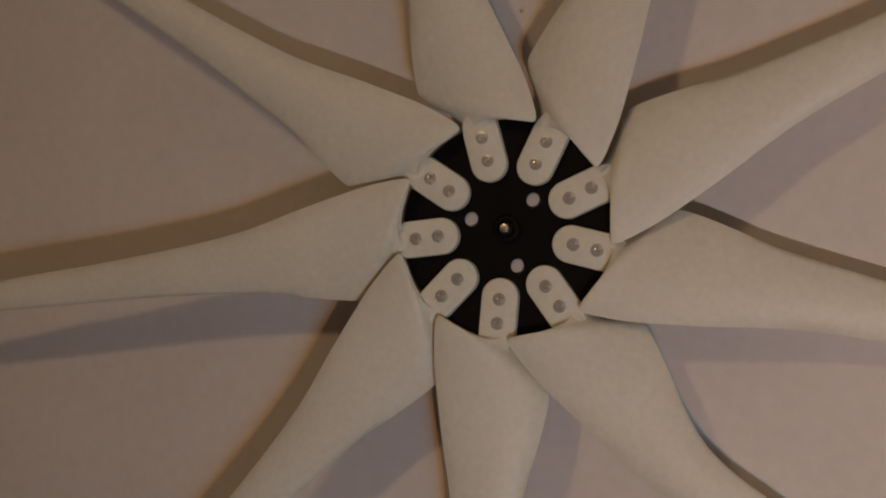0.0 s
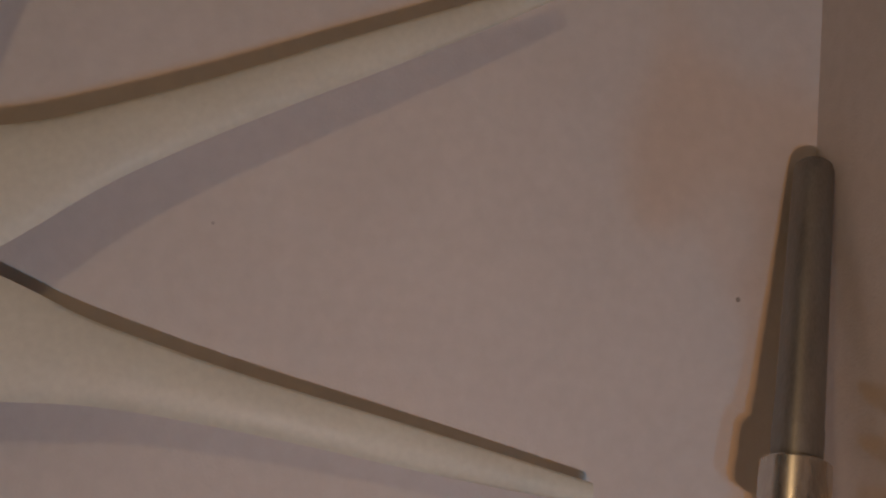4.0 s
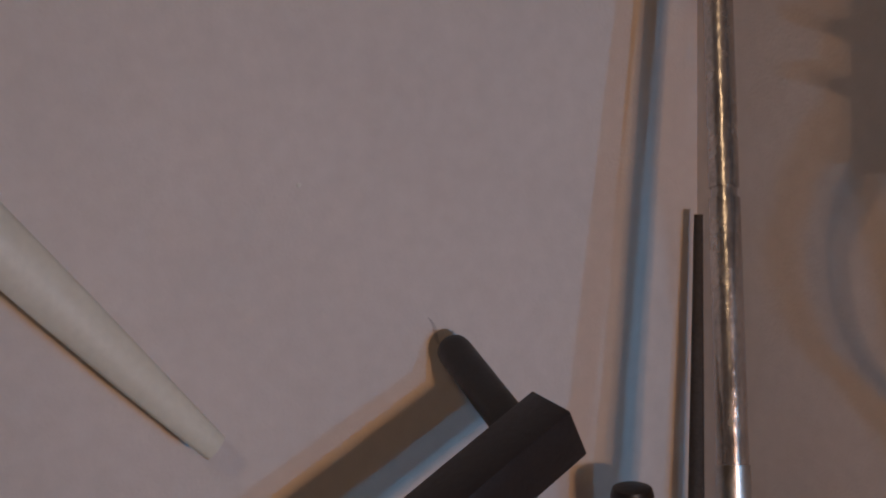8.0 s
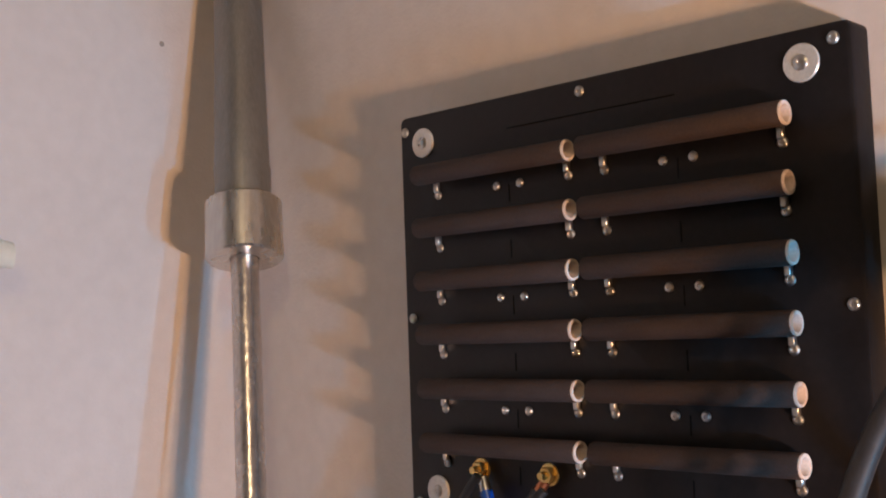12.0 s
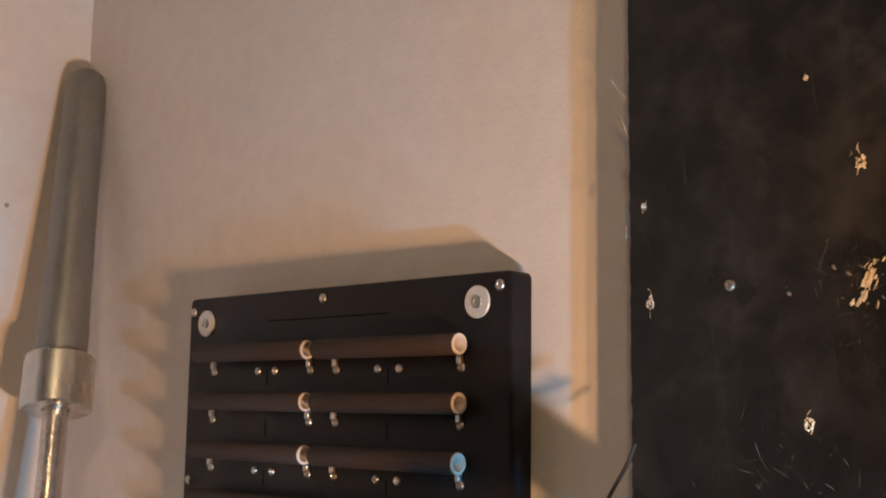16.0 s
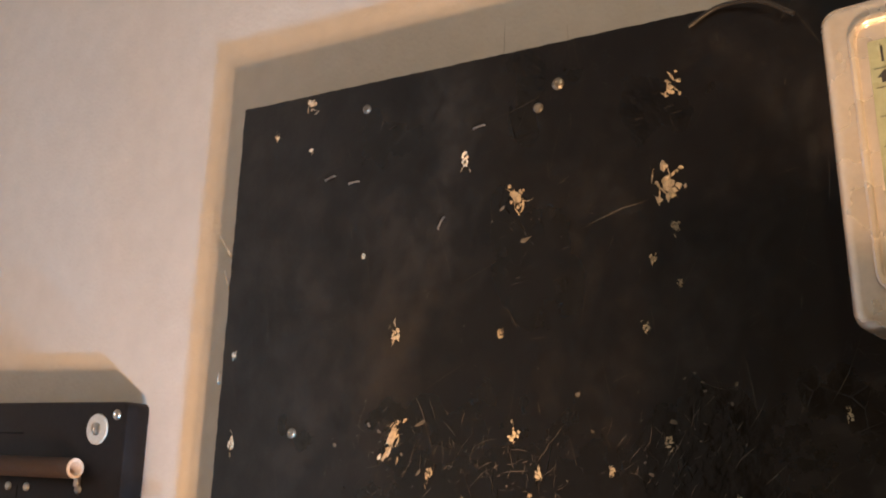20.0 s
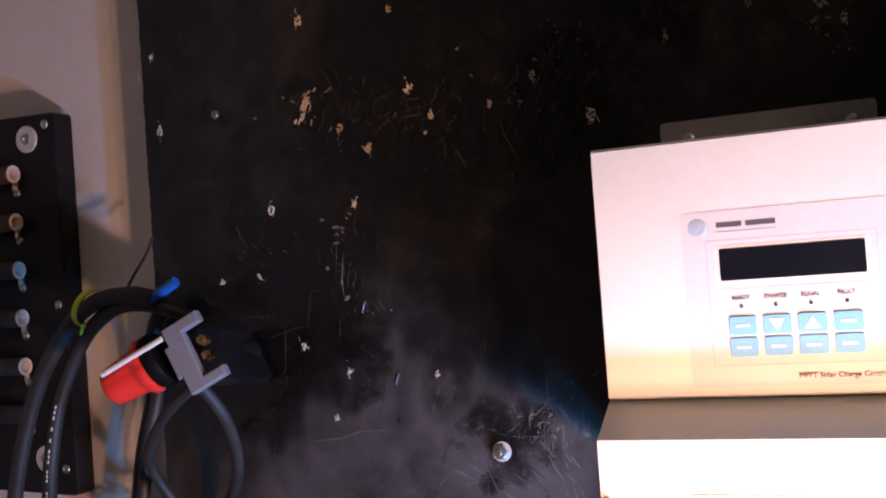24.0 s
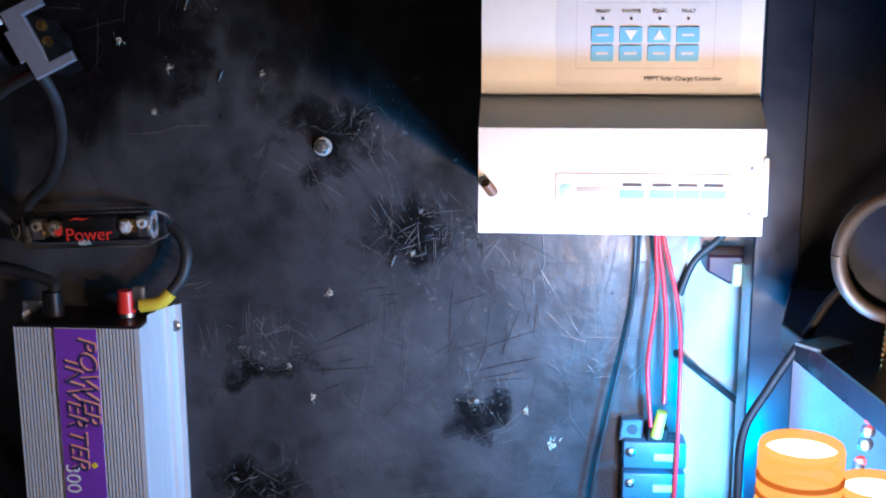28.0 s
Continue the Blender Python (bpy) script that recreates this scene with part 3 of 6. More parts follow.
def rotor():
    hub = thing("wind_turbine_rotor", HUB, "cream nine-bladed wind turbine rotor with round black hub plate", "wind turbine")
    bm = bmesh.new()
    holes = [(0.0, 0.0, 0.127, 90)] + [(0.0445 * math.cos(radians(a)), 0.0445 * math.sin(radians(a)), 0.0092, 24) for a in (50, 168, 289)]
    for u, v, r, n in holes:
        ring = [bm.verts.new((u + r * math.cos(2 * math.pi * i / n), v + r * math.sin(2 * math.pi * i / n), -0.009)) for i in range(n)]
        for i in range(n):
            bm.edges.new((ring[i], ring[(i + 1) % n]))
    bmesh.ops.triangle_fill(bm, use_beauty=True, use_dissolve=False, edges=bm.edges[:])
    top = bmesh.ops.extrude_face_region(bm, geom=bm.faces[:])
    bmesh.ops.translate(bm, vec=(0, 0, 0.005), verts=[g for g in top["geom"] if isinstance(g, bmesh.types.BMVert)])
    bmesh.ops.recalc_face_normals(bm, faces=bm.faces[:])
    part("hub_plate", bm, BLACK_METAL, hub, "round black metal hub plate")
    first = None
    for k in range(9):
        turn = Matrix.Rotation(radians(BLADE_TURNS[k]), 4, "Z")
        if first is None or k == 4:
            ob = part("blade", blade_mesh(*((0.062, 0.925) if k == 4 else ())), BLADE, hub, "cream moulded plastic blade", sharp=50)
            first = first or ob
        else:
            ob = new("blade", first.data)
            ob.parent = hub
            tagged(ob, "cream moulded plastic blade")
        ob.matrix_local = turn
        for r in (0.0811, 0.1087):
            b = new("bolt", BOLT)
            b.parent = ob
            b.matrix_local = Matrix.Translation((r, 0, 0.0062)) @ Matrix.Rotation(radians(23 * k + 400 * r), 4, "Z")
    # pale discs stand in for lit wall showing through the hub holes
    for a in (50, 168, 289):
        part("hole_lit_disc", lathe([(0, 0.0006), (0.0075, 0.0006), (0.0082, 0.0)], (0.0445 * math.cos(radians(a)) - 0.002, 0.0445 * math.sin(radians(a)) + 0.001, -0.0085), seg=20), FRAME_GREY, hub, "pale grey disc for the lit wall behind a hub hole")
    bm = lathe([(0.0155, -0.004), (0.0155, 0.001), (0.012, 0.0025), (0.0105, 0.0025), (0.0105, -0.003)], seg=28)
    part("shaft_collar", bm, BLACK_METAL, hub)
    bm = lathe([(0, 0.012), (0.005, 0.011), (0.0062, 0.009), (0.0062, -0.003)], seg=20)
    part("shaft_end", bm, STEEL, hub, "bright steel shaft end")
    part("shaft", cyl((0, 0, -0.0716), (0, 0, -0.011), 0.012, seg=20), STEEL, hub)
    return hub


bm = lathe([(0, 0.0004), (0.0026, 0.0004), (0.0029, 0.0024), (0.0050, 0.0024), (0.0056, 0.0016), (0.0058, 0.0009), (0.0074, 0.0008), (0.0077, -0.001)], seg=12)
BOLT = bpy.data.meshes.new("bolt")
bm.to_mesh(BOLT)
bm.free()
BOLT.materials.append(BRIGHT_BOLT)
rotor()


# ---- mast pipe leaning in the corner ----
def mast():
    foot, top = Vector((-0.295, -0.460, 0.0)), Vector((-0.0175, -0.0295, 1.79))
    ob = thing("mast_pipe", Matrix.Translation(foot), "galvanised steel mast of stepped pipes leaning in the wall corner", "pipe")
    ax = (top - foot).normalized()
    full = (top - foot).length

    def at(z):
        return ax * (full * (z / 1.79))

    part("sleeve", lathe([(0.0205, 0.0), (0.0225, 0.012), (0.023, 0.02), (0.0265, 0.335)], at(1.782), at(1.43) - at(1.782), 36), GALV, ob, "dull grey tapered sleeve")
    part("sleeve_cap", lathe([(0, -0.006), (0.0165, -0.004), (0.0222, 0.006), (0.0228, 0.014)], at(1.782), at(1.43) - at(1.782), 36), GALV, ob, "rounded cap")
    length = (at(1.447) - at(1.392)).length
    part("coupler", lathe([(0.027, 0), (0.0345, 0.0), (0.0365, 0.002), (0.0365, length - 0.002), (0.0345, length), (0.014, length)], at(1.447), at(1.392) - at(1.447), 40), COUPLER, ob, "bright steel coupler ring")
    part("sleeve_neck", cyl(at(1.48), at(1.44), 0.0272, 0.0262, 36), GALV, ob)
    part("upper_pipe", cyl(at(1.405), at(1.164), 0.0130, seg=28), OLD_PIPE, ob, "worn brown-stained steel pipe")
    part("pipe_joint", cyl(at(1.165), at(1.151), 0.0112, seg=28), OLD_PIPE, ob)
    part("lower_pipe", cyl(at(1.155), at(0.935), 0.0134, seg=28), OLD_PIPE, ob, "worn steel pipe")
    part("bottom_pipe", cyl(at(0.938), at(0.0), 0.0146, seg=28), STEEL, ob, "shiny steel pipe")
    return ob


mast()

# ---- resistor board ----


def resistor_board():
    ob = thing("resistor_board", on_b(-0.5130, 1.330, 0.0, -0.8) @ Matrix.Rotation(radians(1.1), 4, "X"), "black board with twelve brown tube resistors and steel screws", "resistor bank")
    f = 0.0385
    part("carrier", plate([(u, v if v > 0 else v - 0.006 - 0.036 * (u + 0.04)) for u, v in rounded(-0.213, 0.1915, -0.1665, 0.167, 0.006, 4)], 0.0165, f, 0.0025), CARRIER, ob, "thick black carrier board")
    for u in (-0.13, 0.13):
        part("spacer", box(u - 0.015, u + 0.015, -0.123, 0.123, 0.0125, 0.0175), CARRIER, ob)
    for u, v in ((-0.185, 0.1425), (0.158, 0.145), (-0.1805, -0.1445), (0.158, -0.147)):
            bm = lathe([(0.004, 0.0004), (0.0042, 0.0016), (0.0118, 0.0016), (0.0124, 0.001), (0.0124, 0)], (u, v, f), seg=28)
            w = part("washer", bm, WASHER, ob, "large flat washer")
            screw(w, u, v, f + 0.001, 0.0052)
    for u, v in ((-0.2065, 0.154), (0.1798, 0.1565), (-0.0182, 0.1575), (-0.204, -0.0035), (0.183, -0.0074), (-0.2025, -0.155), (-0.0095, -0.161), (0.180, -0.156)):
        screw(ob, u, v, f, 0.0042)
    for row in range(6):
        v = 0.1133 - 0.0436 * row
        for u0, u1, s0, s1 in ((-0.1815, -0.0225, -0.169, -0.0318), (-0.0102, 0.1507, 0.0015, 0.1422)):
            bm = lathe([(0.0045, 0.004), (0.0055, 0.0), (0.0078, 0.0), (0.0083, 0.001), (0.0083, u1 - u0 - 0.001), (0.0078, u1 - u0), (0.0056, u1 - u0), (0.0048, u1 - u0 - 0.02), (0, u1 - u0 - 0.021)], (u0, v, f + 0.0125), (1, 0, 0), 22)
            tube = part("resistor_tube", bm, RESISTOR, ob, "brown ceramic resistor tube")
            bm = lathe([(0.0046, -0.014), (0.0054, 0.0), (0.0060, 0.0012), (0.0078, 0.0012), (0.0081, 0.0)], (u1, v, f + 0.0125), (1, 0, 0), 22)
            part("tube_end", bm, CERAMIC, tube, "pale ceramic rim of the open end")
            for uu in (s0, s1):
                part("clip", box(uu - 0.0024, uu + 0.0024, v - 0.0145, v - 0.006, f, f + 0.0042, 0.0008, 1), STEEL, tube, "small bright clip")
                screw(tube, uu, v - 0.0165, f, 0.0038)
        if row in (0, 2, 4):
            for mid in (-0.0917, 0.0638):
                for d in (-0.0120, 0.0122):
                    screw(ob, mid + d, v - 0.0165, f, 0.0036)
    for mid in (-0.0912, 0.0634):
        for row in range(6):
            v = 0.0935 - 0.0436 * row
            part("score_line", box(mid - 0.0005, mid + 0.0005, v - 0.010, v + 0.004, f - 0.0005, f + 0.0003), BLACK_METAL, ob)
    for u0, u1, v in ((-0.0912, 0.0634, 0.141), (-0.055, 0.066, -0.141)):
        part("score_line", box(u0, u1, v - 0.0005, v + 0.0005, f - 0.0005, f + 0.0003), BLACK_METAL, ob)
    for u, blue in ((-0.1265, True), (-0.0575, False)):
        v = -0.1235
        metal = STEEL if blue else COPPER
        t = part("terminal_stud", lathe([(0.0, 0.017), (0.0028, 0.0165), (0.0032, 0.012), (0.0032, 0.0)], (u, v, f), seg=18), BRASS, ob, "brass terminal stud")
        part("nut", lathe([(0.0032, 0.0115), (0.0058, 0.0115), (0.0064, 0.0105), (0.0064, 0.0065), (0.0032, 0.006)], (u, v, f), seg=6), BRASS, t, sharp=20)
        part("ring_lug", lathe([(0.0032, 0.0062), (0.0085, 0.0062), (0.0087, 0.0050), (0.0032, 0.0048)], (u, v, f), seg=24), BRASS, t)
        d = Vector((0.010, -0.024, 0.004)) if blue else Vector((-0.012, -0.018, 0.004))
        s0 = Vector((u, v, f + 0.006)) + d * 0.26
        part("crimp_barrel", cyl(s0, s0 + d * 0.5, 0.0042, 0.0045, 16), metal, t, "" if blue else "copper-red crimp barrel")
        part("crimp_sleeve", cyl(s0 + d * 0.42, s0 + d * 1.05, 0.0054, 0.005, 16), BLUE_INS if blue else RUBBER, t, "blue insulating sleeve" if blue else "black insulating sleeve")
    return ob


resistor_board()


def cable(name, points, radius, mat, label, group="cables of the wall boards"):
    """points in world space."""
    return solid(name, sweep(points, radius), mat, Matrix.Identity(4), label, "cable", group)


# ---- black panel ----
PY0, PY1, PZ0, PZ1, PF = -0.814, -1.416, 0.45, 1.717, 0.049
PU, PV = (PY0 + PY1) / 2, (PZ0 + PZ1) / 2


def coated_sheet(hu, hv, nu=150, nv=316):
    """A plywood sheet with slightly uneven edges and a fine grid on its face."""
    rnd = random.Random(5)
    bm = bmesh.new()
    rows = [[bm.verts.new((-hu + 2 * hu * i / nu + (rnd.uniform(-0.0005, 0.0005) if i in (0, nu) else 0), -hv + 2 * hv * j / nv + (rnd.uniform(-0.0003, 0.0003) if j in (0, nv) else 0), PF)) for i in range(nu + 1)] for j in range(nv + 1)]
    for j in range(nv):
        for i in range(nu):
            bm.faces.new((rows[j][i], rows[j][i + 1], rows[j + 1][i + 1], rows[j + 1][i]))
    rim = rows[0] + [r[-1] for r in rows[1:]] + rows[-1][-2::-1] + [r[0] for r in rows[-2:0:-1]]
    back = [bm.verts.new((v.co.x, v.co.y, PF - 0.019)) for v in rim]
    for k in range(len(rim)):
        n = (k + 1) % len(rim)
        bm.faces.new((rim[n], rim[k], back[k], back[n]))
    bm.faces.new(back[::-1])
    return bm


def spread_areas(me):
    """Where the coat is rubbed glossy or painted dim, and where it is greyed, as point attributes of the sheet."""
    def cover(spots, y, z, lo, hi):
        best = 0.0
        for cy, cz, ry, rz in spots:
            d = math.hypot((y - cy) / ry, (z - cz) / rz)
            if d < hi:
                t = min(max((hi - d) / (hi - lo), 0.0), 1.0)
                best = max(best, t * t * (3 - 2 * t))
        return best
    rubbed_shaded, greyish = [], []
    for v in me.vertices:
        y, z = PU - v.co.x, PV + v.co.y
        w = noise.noise_vector((y * 14, z * 14, 3.1)) * 0.036 + noise.noise_vector((y * 60, z * 34, 7.7)) * 0.024
        rubbed_shaded.append(cover(SPOTS_AND_SHADE, y + w.x, z + w.y, -0.2, 1.75))
        greyish.append(cover(GREY_AREAS, y + 2 * w.x, z + 2 * w.y, 0.3, 1.2))
    for name, values in (("rubbed_shaded", rubbed_shaded), ("greyish", greyish)):
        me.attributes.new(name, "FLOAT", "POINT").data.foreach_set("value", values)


def black_panel():
    ob = thing("equipment_panel", on_b((PY0 + PY1) / 2, (PZ0 + PZ1) / 2, 0.0), "black coated wooden equipment panel with scratches, staples and torn spots", "panel")
    hu, hv = (PY0 - PY1) / 2, (PZ1 - PZ0) / 2
    board = part("board", coated_sheet(hu, hv), PANEL, ob, "black coated plywood sheet", sharp=30)
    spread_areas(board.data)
    for u in (-hu + 0.05, hu - 0.05):
        part("batten", box(u - 0.02, u + 0.02, -hv + 0.05, hv - 0.05, 0.0125, PF - 0.0185), WOOD, ob)
    return ob


panel = black_panel()


def charge_controller():
    """A white steel box: upper cover, slanted step, lower cover standing further out."""
    ob = thing("charge_controller", on_b(-1.3465, 1.268, PF), "white solar charge controller box with a display and blue buttons", "charge controller")
    hu = 0.0885
    top, mid, low, bot = 0.114, -0.026, -0.0445, -0.112
    f1, f2 = 0.1685, 0.1945
    bm = bmesh.new()

    def extr(pts, u0, u1):
        tmp = bmesh.new()
        a = [tmp.verts.new((u0, v, w)) for v, w in pts]
        b = [tmp.verts.new((u1, v, w)) for v, w in pts]
        tmp.faces.new(a)
        tmp.faces.new(b[::-1])
        for i in range(len(pts)):
            j = (i + 1) % len(pts)
            tmp.faces.new((a[j], a[i], b[i], b[j]))
        bmesh.ops.recalc_face_normals(tmp, faces=tmp.faces[:])
        return tmp
    merge(bm, extr([(top, 0.002), (top, f1 - 0.0015), (top - 0.0015, f1), (mid + 0.0015, f1), (mid, f1 - 0.0015), (mid, 0.002)], -hu, hu))
    part("upper_cover", bm, WHITE_BOX, ob, "white upper cover with the control label")
    bm = bmesh.new()
    merge(bm, extr([(mid - 0.0006, 0.003), (mid - 0.0006, f1 - 0.003), (low, f2 - 0.0005), (low - 0.002, f2), (bot + 0.0015, f2), (bot, f2 - 0.0015), (bot, 0.003)], -hu - 0.0005, hu + 0.0005))
    part("lower_cover", bm, WHITE_BOX, ob, "white lower terminal cover")
    lab = part("control_label", plate(rounded(-0.041, 0.0745, -0.0205, 0.074, 0.003, 4), f1 - 0.0005, f1 + 0.0002), LABEL, ob, "pale control label")
    k = f1 + 0.0002
    lg = part("logo", lathe([(0.0, 0.0001), (0.0050, 0.0001), (0.0052, 0)], (-0.0322, 0.0655, k), seg=28), PALE_BLUE, lab, "round pale blue emblem")
    for r in (0.0009, 0.0028, 0.0041):
        part("ring", lathe([(max(r - 0.0006, 0.0), 0.00018), (r, 0.00018), (r, 0.0001)], (-0.0322, 0.0655, k), seg=28), FRAME_GREY, lg)
    for u0, u1 in ((-0.022, -0.0085), (-0.0065, 0.009)):
        part("name_bar", box(u0, u1, 0.0648, 0.0676, k, k + 0.0001), BROWN_INK, lab)
    part("name_line", box(-0.022, 0.009, 0.0624, 0.0627, k, k + 0.0001), GREY_PLASTIC, lab)
    fr = bmesh.new()
    for u0, u1, v0, v1 in ((-0.0285, 0.0585, 0.0576, 0.0580), (-0.0285, 0.0585, -0.0092, -0.0088), (-0.0285, -0.0281, -0.0092, 0.0580), (0.0581, 0.0585, -0.0092, 0.0580), (-0.0235, 0.0545, 0.0316, 0.0319)):
        box(u0, u1, v0, v1, k, k + 0.0001, bm=fr)
    part("frame_line", fr, FRAME_GREY, lab)
    part("bezel", plate(rounded(-0.0245, 0.0555, 0.0342, 0.0548, 0.002, 3), k, k + 0.0002), WHITE_BOX, lab)
    part("display", plate(rounded(-0.0215, 0.0525, 0.0362, 0.0531, 0.0008, 2), k + 0.0001, k + 0.0006), SCREEN, lab, "dark unlit display")
    for i, text in enumerate(("READY", "CHARGE", "EQUAL", "FAULT")):
        u = -0.0118 + 0.0178 * i
        words("caption", text, 0.0030, INK, lab, u, 0.0266, k + 0.0002, 0, "CENTER")
        part("indicator", lathe([(0, 0.0006), (0.0009, 0.0006), (0.001, 0)], (u, 0.0222, k), seg=10), INK, lab)
        for j, v in enumerate((0.0120, 0.0005)):
            r0 = rounded(u - 0.0072, u + 0.0072, v - 0.0051, v + 0.0051, 0.0014, 3)
            b = part("button", plate(r0, k, k + 0.0008, 0.0003, 1), BLUE, lab, "pale blue key")
            if j == 0 and i in (1, 2):
                s = 1 if i == 2 else -1
                tri = [(u - 0.004, v - 0.003 * s), (u + 0.004, v - 0.003 * s), (u, v + 0.0035 * s)]
                part("arrow", plate(tri if s > 0 else tri[::-1], k + 0.0007, k + 0.0011), WHITE_BOX, b)
            else:
                part("key_bar", box(u - 0.0038, u + 0.0038, v - 0.0008, v + 0.0008, k + 0.0007, k + 0.001), LABEL, b)
    words("title", "MPPT Solar Charge Controller", 0.0039, BLACK_PRINT, lab, 0.0640, -0.0155, k + 0.0003, 0, "RIGHT")
    k = f2 + 0.0006
    low_lab = part("rating_label", plate(rounded(-0.04, 0.07, -0.0945, -0.073, 0.001, 2), f2 - 0.0005, k), LABEL, ob, "narrow pale rating label")
    part("logo", lathe([(0.0, 0.0001), (0.0042, 0.0001), (0.0044, 0)], (-0.034, -0.0835, k), seg=20), PALE_BLUE, low_lab, "round pale blue emblem")
    part("name_bar", box(-0.027, -0.004, -0.0845, -0.0815, k, k + 0.0003), GREY_PLATE, low_lab)
    for u in (0.0075, 0.026, 0.042, 0.058):
        part("rating_bar", box(u - 0.0060, u + 0.0060, -0.0808, -0.0790, k, k + 0.0003), INK, low_lab)
        part("rating_field", box(u - 0.0078, u + 0.0078, -0.0885, -0.0832, k, k + 0.0003), BLUE, low_lab, "pale blue field")
    part("thumb_screw", lathe([(0.0, 0.007), (0.0032, 0.0065), (0.0036, 0.0), (0.0036, -0.004)], (-0.0815, -0.083, f2 + 0.001), (-0.45, 0.75, 0.7), 14), THUMB, ob, "brown thumb screw")
    part("hinge", box(hu - 0.001, hu + 0.003, -0.099, -0.062, f2 - 0.02, f2 + 0.0015, 0.0008, 1), WHITE_BOX, ob)
    for u, v in ((0.081, -0.069), (0.0805, -0.098)):
        part("rivet", lathe([(0, 0.0008), (0.001, 0.0006), (0.0012, 0)], (u, v, f2), seg=10), GREY_PLASTIC, ob)
    bm = plate(rounded(-0.088, 0.053, 0.07, 0.145, 0.003, 3), 0.0005, 0.0035)
    fl = part("flange", bm, GREY_PLATE, ob, "grey steel mounting flange")
    for u in (-0.068, 0.038):
        part("keyhole", lathe([(0, 0.0004), (0.0057, 0.0004), (0.006, 0)], (u, 0.1245, 0.0035), seg=18), INK, fl, "dark keyhole slot")
        screw(fl, u + 0.0003, 0.1315, 0.0036, 0.005)
    return ob


charge_controller()


def weather_console():
    ob = thing("weather_console", on_b(-1.3285, 1.602, PF, 4.2), "silver weather station console with a grey-green display hanging on the panel", "weather station")
    hu, hv = 0.0565, 0.087
    part("case", plate(rounded(-hu, hu, -hv, hv, 0.010, 6), 0.004, 0.0365, 0.007, 4), SILVER, ob, "rounded silver case")
    bm = plate(rounded(-0.0385, 0.0395, -0.068, 0.072, 0.009, 6), 0.034, 0.0372, 0.001, 2)
    part("front_recess", bm, SILVER, ob, "recessed silver front field")
    bm = bmesh.new()
    for o, r, w0, w1 in ((0.0, 0.009, 0.0362, 0.0395),):
        pts = rounded(-0.040, 0.041, -0.0695, 0.0735, 0.0105, 8)
        sweep([(u, v, 0.0375) for u, v in pts + pts[:1]], 0.0022, 8, 1, bm)
    part("rim", bm, SILVER, ob, "raised silver rim")
    lcd = part("display", plate(rounded(-0.0325, 0.0325, -0.0395, 0.061, 0.0012, 2), 0.0368, 0.0379), LCD, ob, "grey-green liquid crystal display")
    k = 0.0379
    words("digits", "10 17", 0.0125, INK, lcd, -0.029, 0.0525, k + 0.0002)
    words("digits", "288", 0.0125, INK, lcd, -0.010, 0.027, k + 0.0002)
    words("digits", "366", 0.0125, INK, lcd, -0.010, 0.011, k + 0.0002)
    words("digits", "78", 0.0125, INK, lcd, 0.0185, 0.011, k + 0.0002)
    lines = bmesh.new()
    for v in (0.0455, 0.0195, 0.0035, 0.035):
        box(-0.0305, 0.0305, v - 0.0002, v + 0.0002, k, k + 0.0002, bm=lines)
    part("rule", lines, INK, lcd)
    part("arrow", plate([(-0.0275, 0.0375), (-0.0235, 0.0375), (-0.0235, 0.0405), (-0.0215, 0.0405), (-0.0255, 0.0445), (-0.0295, 0.0405), (-0.0275, 0.0405)], k, k + 0.0002), INK, lcd)
    ring = bmesh.new()
    sweep([(0.0 + 0.0145 * math.cos(a), -0.014 + 0.0145 * math.sin(a), k) for a in (2 * math.pi * i / 24 for i in range(25))], 0.00022, 5, 1, ring)
    part("compass_ring", ring, INK, lcd)
    for i in range(8):
        a = 2 * math.pi * i / 8
        u, v = 0.0215 * math.cos(a), -0.014 + 0.0185 * math.sin(a)
        part("compass_mark", box(u - 0.0013, u + 0.0013, v - 0.0005, v + 0.0005, k, k + 0.0002), INK, lcd)
    sun = bmesh.new()
    lathe([(0.0028, 0.0), (0.0028, 0.0002), (0.0034, 0.0002), (0.0034, 0)], (0.008, 0.040, k), seg=18, bm=sun)
    for i in range(8):
        a = 2 * math.pi * i / 8
        c, s = math.cos(a), math.sin(a)
        cyl((0.008 + 0.0042 * c, 0.040 + 0.0042 * s, k), (0.008 + 0.006 * c, 0.040 + 0.006 * s, k), 0.00025, seg=5, bm=sun)
    part("weather_symbol", sun, INK, lcd)
    for v in (-0.0475, -0.0555):
        part("key_bar", plate(rounded(-0.032, 0.033, v - 0.0027, v + 0.0027, 0.0025, 4), 0.0368, 0.0386, 0.0008, 2), SALMON, ob, "narrow rose key bar")
        bm = bmesh.new()
        pts = rounded(-0.032, 0.033, v - 0.0027, v + 0.0027, 0.0025, 5)
        sweep([(u, q, 0.0375) for u, q in pts + pts[:1]], 0.0005, 6, 1, bm)
        part("key_outline", bm, MAROON, ob)
    part("name_bar", box(-0.012, 0.013, 0.0765, 0.0795, 0.0365, 0.0368), GREY_PLATE, ob)
    return ob


weather_console()


